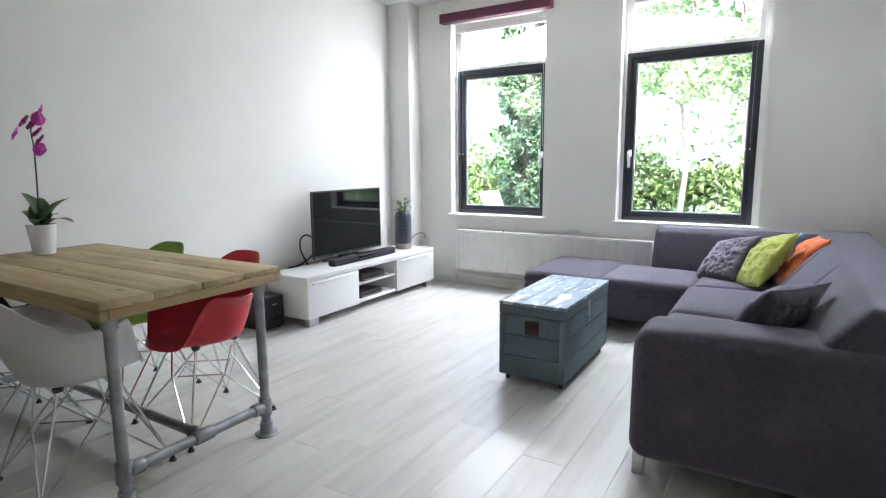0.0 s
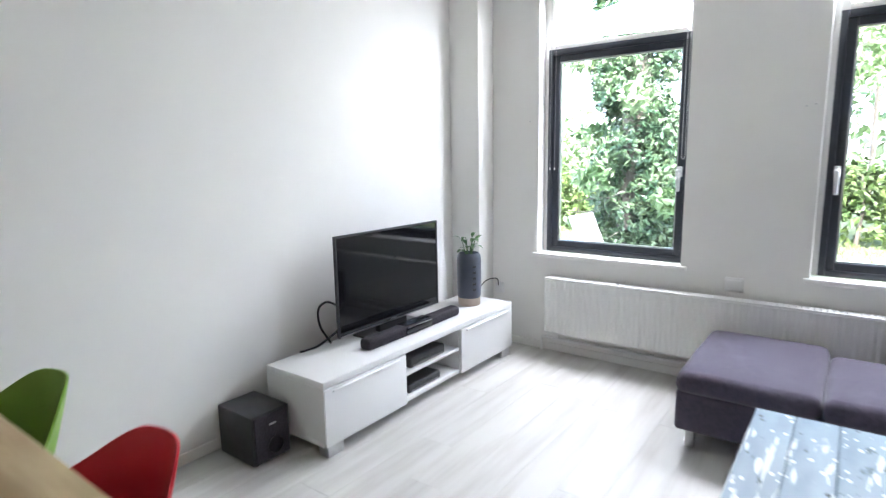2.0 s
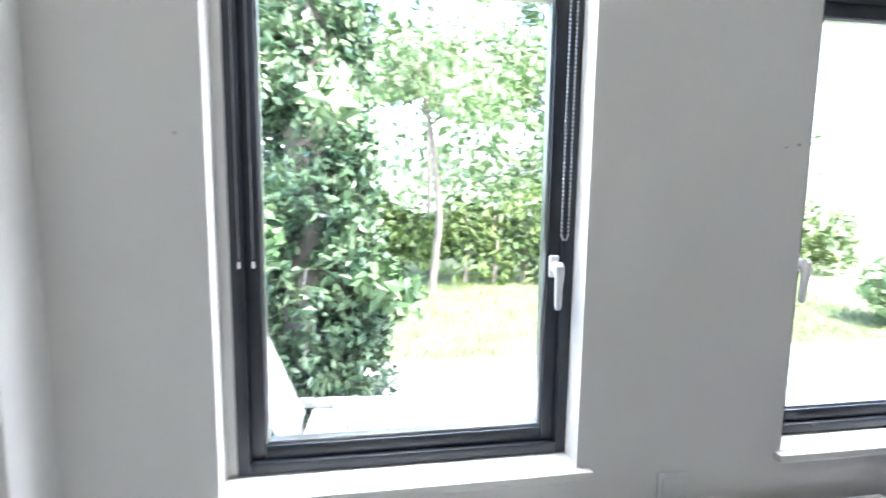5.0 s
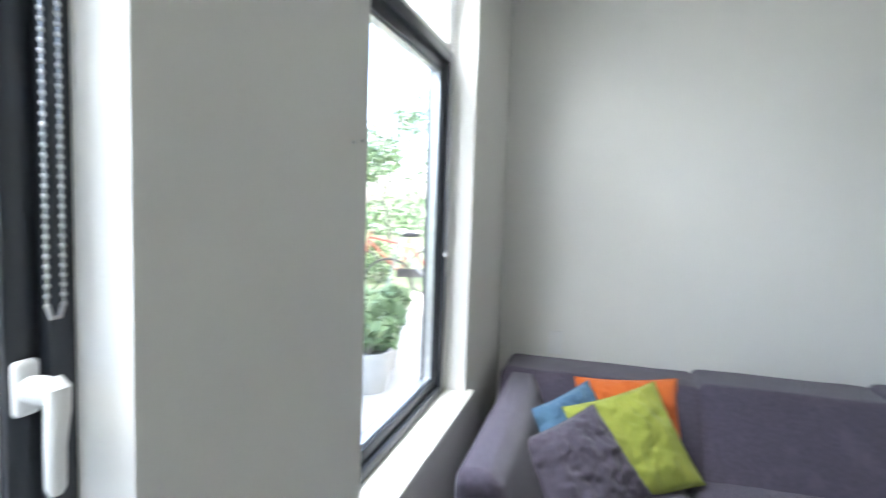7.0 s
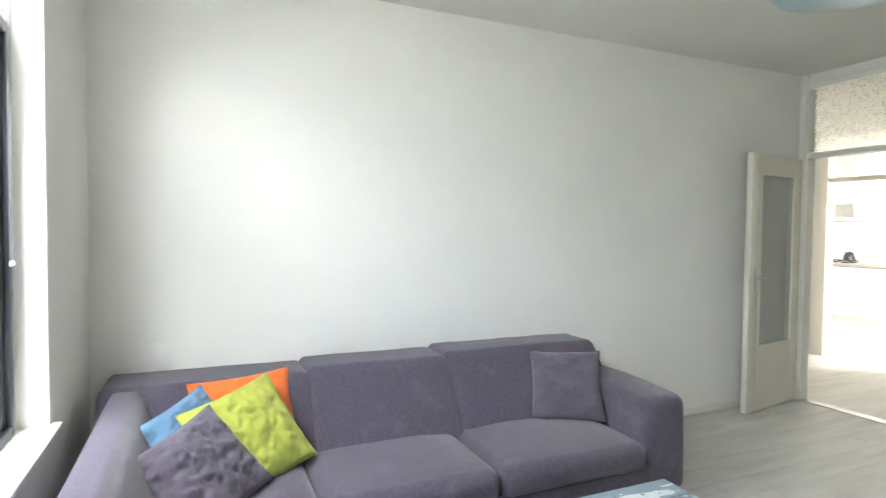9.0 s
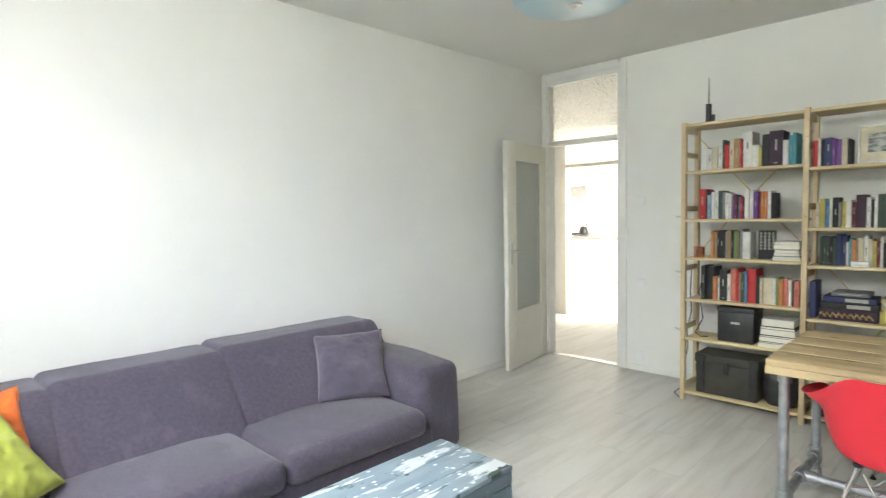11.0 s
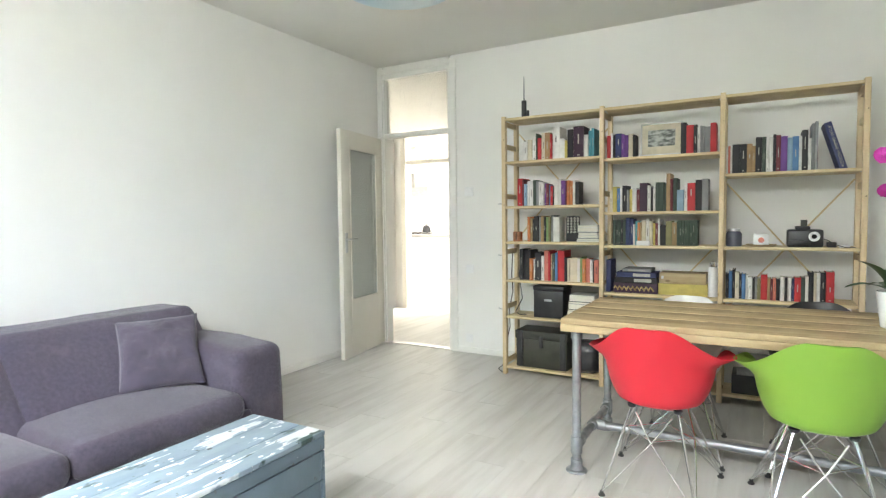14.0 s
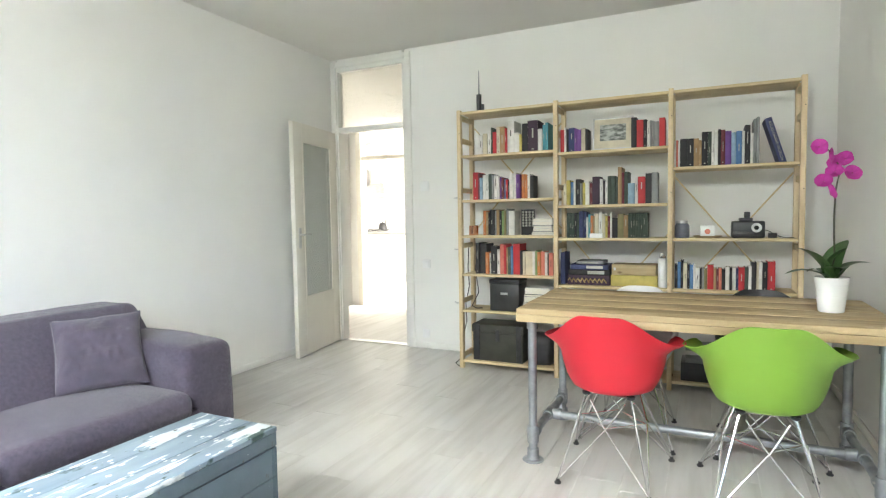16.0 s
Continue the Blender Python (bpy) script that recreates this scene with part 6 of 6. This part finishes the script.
for x, y, r, hgt, s in ((5.16, 6.36, 0.24, 0.3, 41), (5.72, 6.5, 0.22, 0.28, 42)):
    pl = thing("potted_plant", (x, y, G), "broad-leaved green plant in a grey concrete pot", "potted plant", "terrace pots")
    part("pot", lathe(bmesh.new(), [(0.0, 0.0), (0.13, 0.0), (0.135, 0.01), (0.17, hgt - 0.02), (0.175, hgt), (0.155, hgt), (0.145, hgt - 0.05), (0.0, hgt - 0.05)], (x, y, G + 0.001), 24), PATIO, pl, "grey concrete pot")
    stalks, tops = bmesh.new(), []
    for k in range(16):
        a, q = grnd.uniform(0, 6.28), grnd.uniform(0.3, 1.0)
        e = Vector((x + r * q * math.cos(a), y + r * q * math.sin(a), G + hgt + grnd.uniform(0.02, 0.34)))
        tube(stalks, [(x, y, G + hgt - 0.06), (x + 0.4 * (e.x - x), y + 0.4 * (e.y - y), G + hgt + 0.6 * (e.z - G - hgt)), e], [0.006, 0.004, 0.002], 5)
        tops.append((e.x, e.y, e.z, 0.1))
    part("stems", stalks, BARK, pl)
    leaves("foliage", tops, 420, 0.06, TREEL, pl, s)
for x, y, r, s in ((4.3, 8.3, 0.35, 43), (6.8, 8.4, 0.4, 44), (10.6, 8.6, 0.5, 45), (11.2, 7.4, 0.5, 46)):
    sb_ = thing("garden_shrub", (x, y, G - 0.02), "pale green broad-leaved shrub at the terrace edge", "shrub", "terrace shrubs")
    part("stems", T([(x, y, G - 0.03), (x + 0.02, y, G + 0.3)], [0.03, 0.012], 6), BARK, sb_)
    leaves("foliage", [(x + grnd.uniform(-r, r), y + grnd.uniform(-r, r) * 0.7, G + grnd.uniform(0.05, 0.1 + r), 0.15) for _ in range(14)], 800, 0.055, TREEL, sb_, s)
tree(14.6, 9.9, 4.0, 1.5, 19, "rounded pale green tree beyond the parked bicycles", leaf=0.07, count=2000)
tree(19.0, 14.5, 5.0, 1.9, 23, "pale green street tree far behind the garden", leaf=0.1, count=1600)
wc_ = []
for k in range(260):
    x = grnd.uniform(-22, 13)
    wc_.append((x, 19 + grnd.uniform(-2.5, 2.5), grnd.uniform(0.5, (5.5 + 1.5 * math.sin(x * 0.7)) if x > 0 else 1.6), grnd.uniform(0.7, 1.3)))
for k in range(90):
    wc_.append((grnd.uniform(23, 27), grnd.uniform(5, 20), grnd.uniform(0.3, 1.5), grnd.uniform(0.6, 1.0)))
tagged(leaves("far_trees", wc_, 24000, 0.13, TREEL, None, 77), "far belt of light green trees and bushes", "trees", "", "stuff")
nblades = 9000
r_ = np.random.RandomState(2)
gx, gy = r_.uniform(-2, 7, nblades), 7.97 + 2.9 * r_.rand(nblades)
gh, ga = 0.03 + 0.07 * r_.rand(nblades), r_.rand(nblades) * 6.28
lx, ly = np.cos(ga), np.sin(ga)
bx, by = r_.normal(size=nblades) * 0.02, r_.normal(size=nblades) * 0.02
v = np.stack([np.stack([gx - lx * 0.006, gy - ly * 0.006, np.full(nblades, G - 0.022)], 1), np.stack([gx + lx * 0.006, gy + ly * 0.006, np.full(nblades, G - 0.022)], 1),
              np.stack([gx + bx, gy + by, G - 0.02 + gh], 1)], 1).reshape(-1, 3)
me = bpy.data.meshes.new("grass")
me.from_pydata(v.tolist(), [], (np.arange(nblades * 3).reshape(-1, 3)).tolist())
me.materials.append(BLADE)
tagged(new("grass", me), "rough green grass on the lawn", "grass", "", "stuff")

# weathered garden chair by the ivy
gc = thing("garden_chair", (1.3, 6.3, G), "weathered white wooden garden chair beside the ivy", "garden chair")
CM = Matrix.Translation((1.26, 6.32, G)) @ Matrix.Rotation(radians(84), 4, "Z") @ Matrix.Diagonal((0.72, 1, 1, 1))
for k in range(5):
    x = -0.24 + k * 0.12
    part("back_slat", B(x - 0.05, x + 0.05, 0.18, 0.2, 0.25, 0.8, bev=0.004, m=CM @ Matrix.Translation((0, 0.18, 0.25)) @ Matrix.Rotation(radians(-24), 4, "X") @ Matrix.Translation((0, -0.18, -0.25))), GREYWOOD, gc)
for k in range(5):
    y = -0.3 + k * 0.1
    part("seat_slat", B(-0.28, 0.28, y - 0.045, y + 0.045, 0.33 - 0.02 * k, 0.352 - 0.02 * k, bev=0.004, m=CM), GREYWOOD, gc)
for x in (-0.3, 0.3):
    part("front_leg", B(x - 0.02, x + 0.02, -0.34, -0.26, 0.001, 0.32, bev=0.004, m=CM), GREYWOOD, gc)
    part("back_leg", B(x - 0.02, x + 0.02, 0.2, 0.28, 0.001, 0.3, bev=0.004, m=CM), GREYWOOD, gc)
    part("side_rail", B(x - 0.015, x + 0.015, -0.3, 0.25, 0.27, 0.32, bev=0.004, m=CM), GREYWOOD, gc)

# bicycles beyond the terrace


def bicycle(m, material, label):
    b = thing("bicycle", (0, 0, 0), label, "bicycle", "parked bicycles")
    for x in (-0.52, 0.52):
        w = [(x + 0.33 * math.cos(a), 0, 0.345 + 0.33 * math.sin(a)) for a in (2 * math.pi * k / 28 for k in range(29))]
        wh = part("wheel", T(w, 0.016, 8), RUBBER, b)
        sp = bmesh.new()
        for k in range(14):
            a = 2 * math.pi * k / 14
            tube(sp, [(x, 0.01 * (-1) ** k, 0.345), (x + 0.32 * math.cos(a), 0, 0.345 + 0.32 * math.sin(a))], 0.0015, 4)
        part("spokes", sp, STEEL, wh)
    fr = bmesh.new()
    for p in (((-0.52, 0, 0.345), (-0.08, 0, 0.32)), ((-0.08, 0, 0.32), (-0.22, 0, 0.85)), ((-0.52, 0, 0.345), (-0.2, 0, 0.78)), ((-0.08, 0, 0.32), (0.38, 0, 0.8)), ((-0.2, 0, 0.74), (0.37, 0, 0.86)), ((0.36, 0, 0.95), (0.52, 0, 0.345))):
        tube(fr, p, 0.018, 8)
    part("frame", fr, material, b)
    part("handlebar", T([(0.2, -0.28, 1.02), (0.34, -0.22, 1.03), (0.36, 0, 0.98), (0.34, 0.22, 1.03), (0.2, 0.28, 1.02)], 0.012, 8), CHROME, b)
    part("saddle", R(-0.36, -0.1, -0.08, 0.08, 0.87, 0.94, 0.03, n=3), BLACKP, b)
    part("chain_guard", B(-0.45, -0.02, 0.03, 0.045, 0.27, 0.4, bev=0.005), BLACKP, b)
    b.matrix_basis = m
    return b


bicycle(pose(9.2, 7.7, G, 0, 0, 118), REDMETAL, "red city bicycle parked at the end of the terrace")
bicycle(pose(8.25, 6.9, G, 0, 0, 128), ZINC, "grey city bicycle parked at the end of the terrace")

# ---- floor boards, laid along the room ----
prnd = random.Random(77)


def plank_mesh(name, w, ln):
    bm = box(bmesh.new(), -w / 2, w / 2, -ln / 2, ln / 2, -0.0075, 0, bev=0.0009, seg=1)
    return mesh_of(name, bm, PLANK)


PW = 0.192
cache = {}
count_rows = int((X1 - X0) / PW) + 1
for i in range(count_rows):
    xa = X0 + i * PW
    xb = min(X1, xa + PW)
    y = 0.0 - prnd.uniform(0.0, 0.9)
    while y < YN:
        ya, yb = max(0.0, y), min(YN, y + 1.28)
        if yb - ya > 0.02:
            key = (round(xb - xa, 3), round(yb - ya, 3))
            if key not in cache:
                cache[key] = plank_mesh("plank", xb - xa - 0.0008, yb - ya - 0.001)
            ob = new("plank", cache[key])
            ob.parent = floor
            ob.location = ((xa + xb) / 2, (ya + yb) / 2, 0)
        y += 1.28
hallfloor = structure("floor_hall", B(3.4, 5.75, -2.0, -0.1, -0.0078, 0.0), PLANK)
kitfloor = structure("floor_kitchen", B(X0, 8.3, -5.5, -2.0, -0.0078, -0.0002), PLANK)
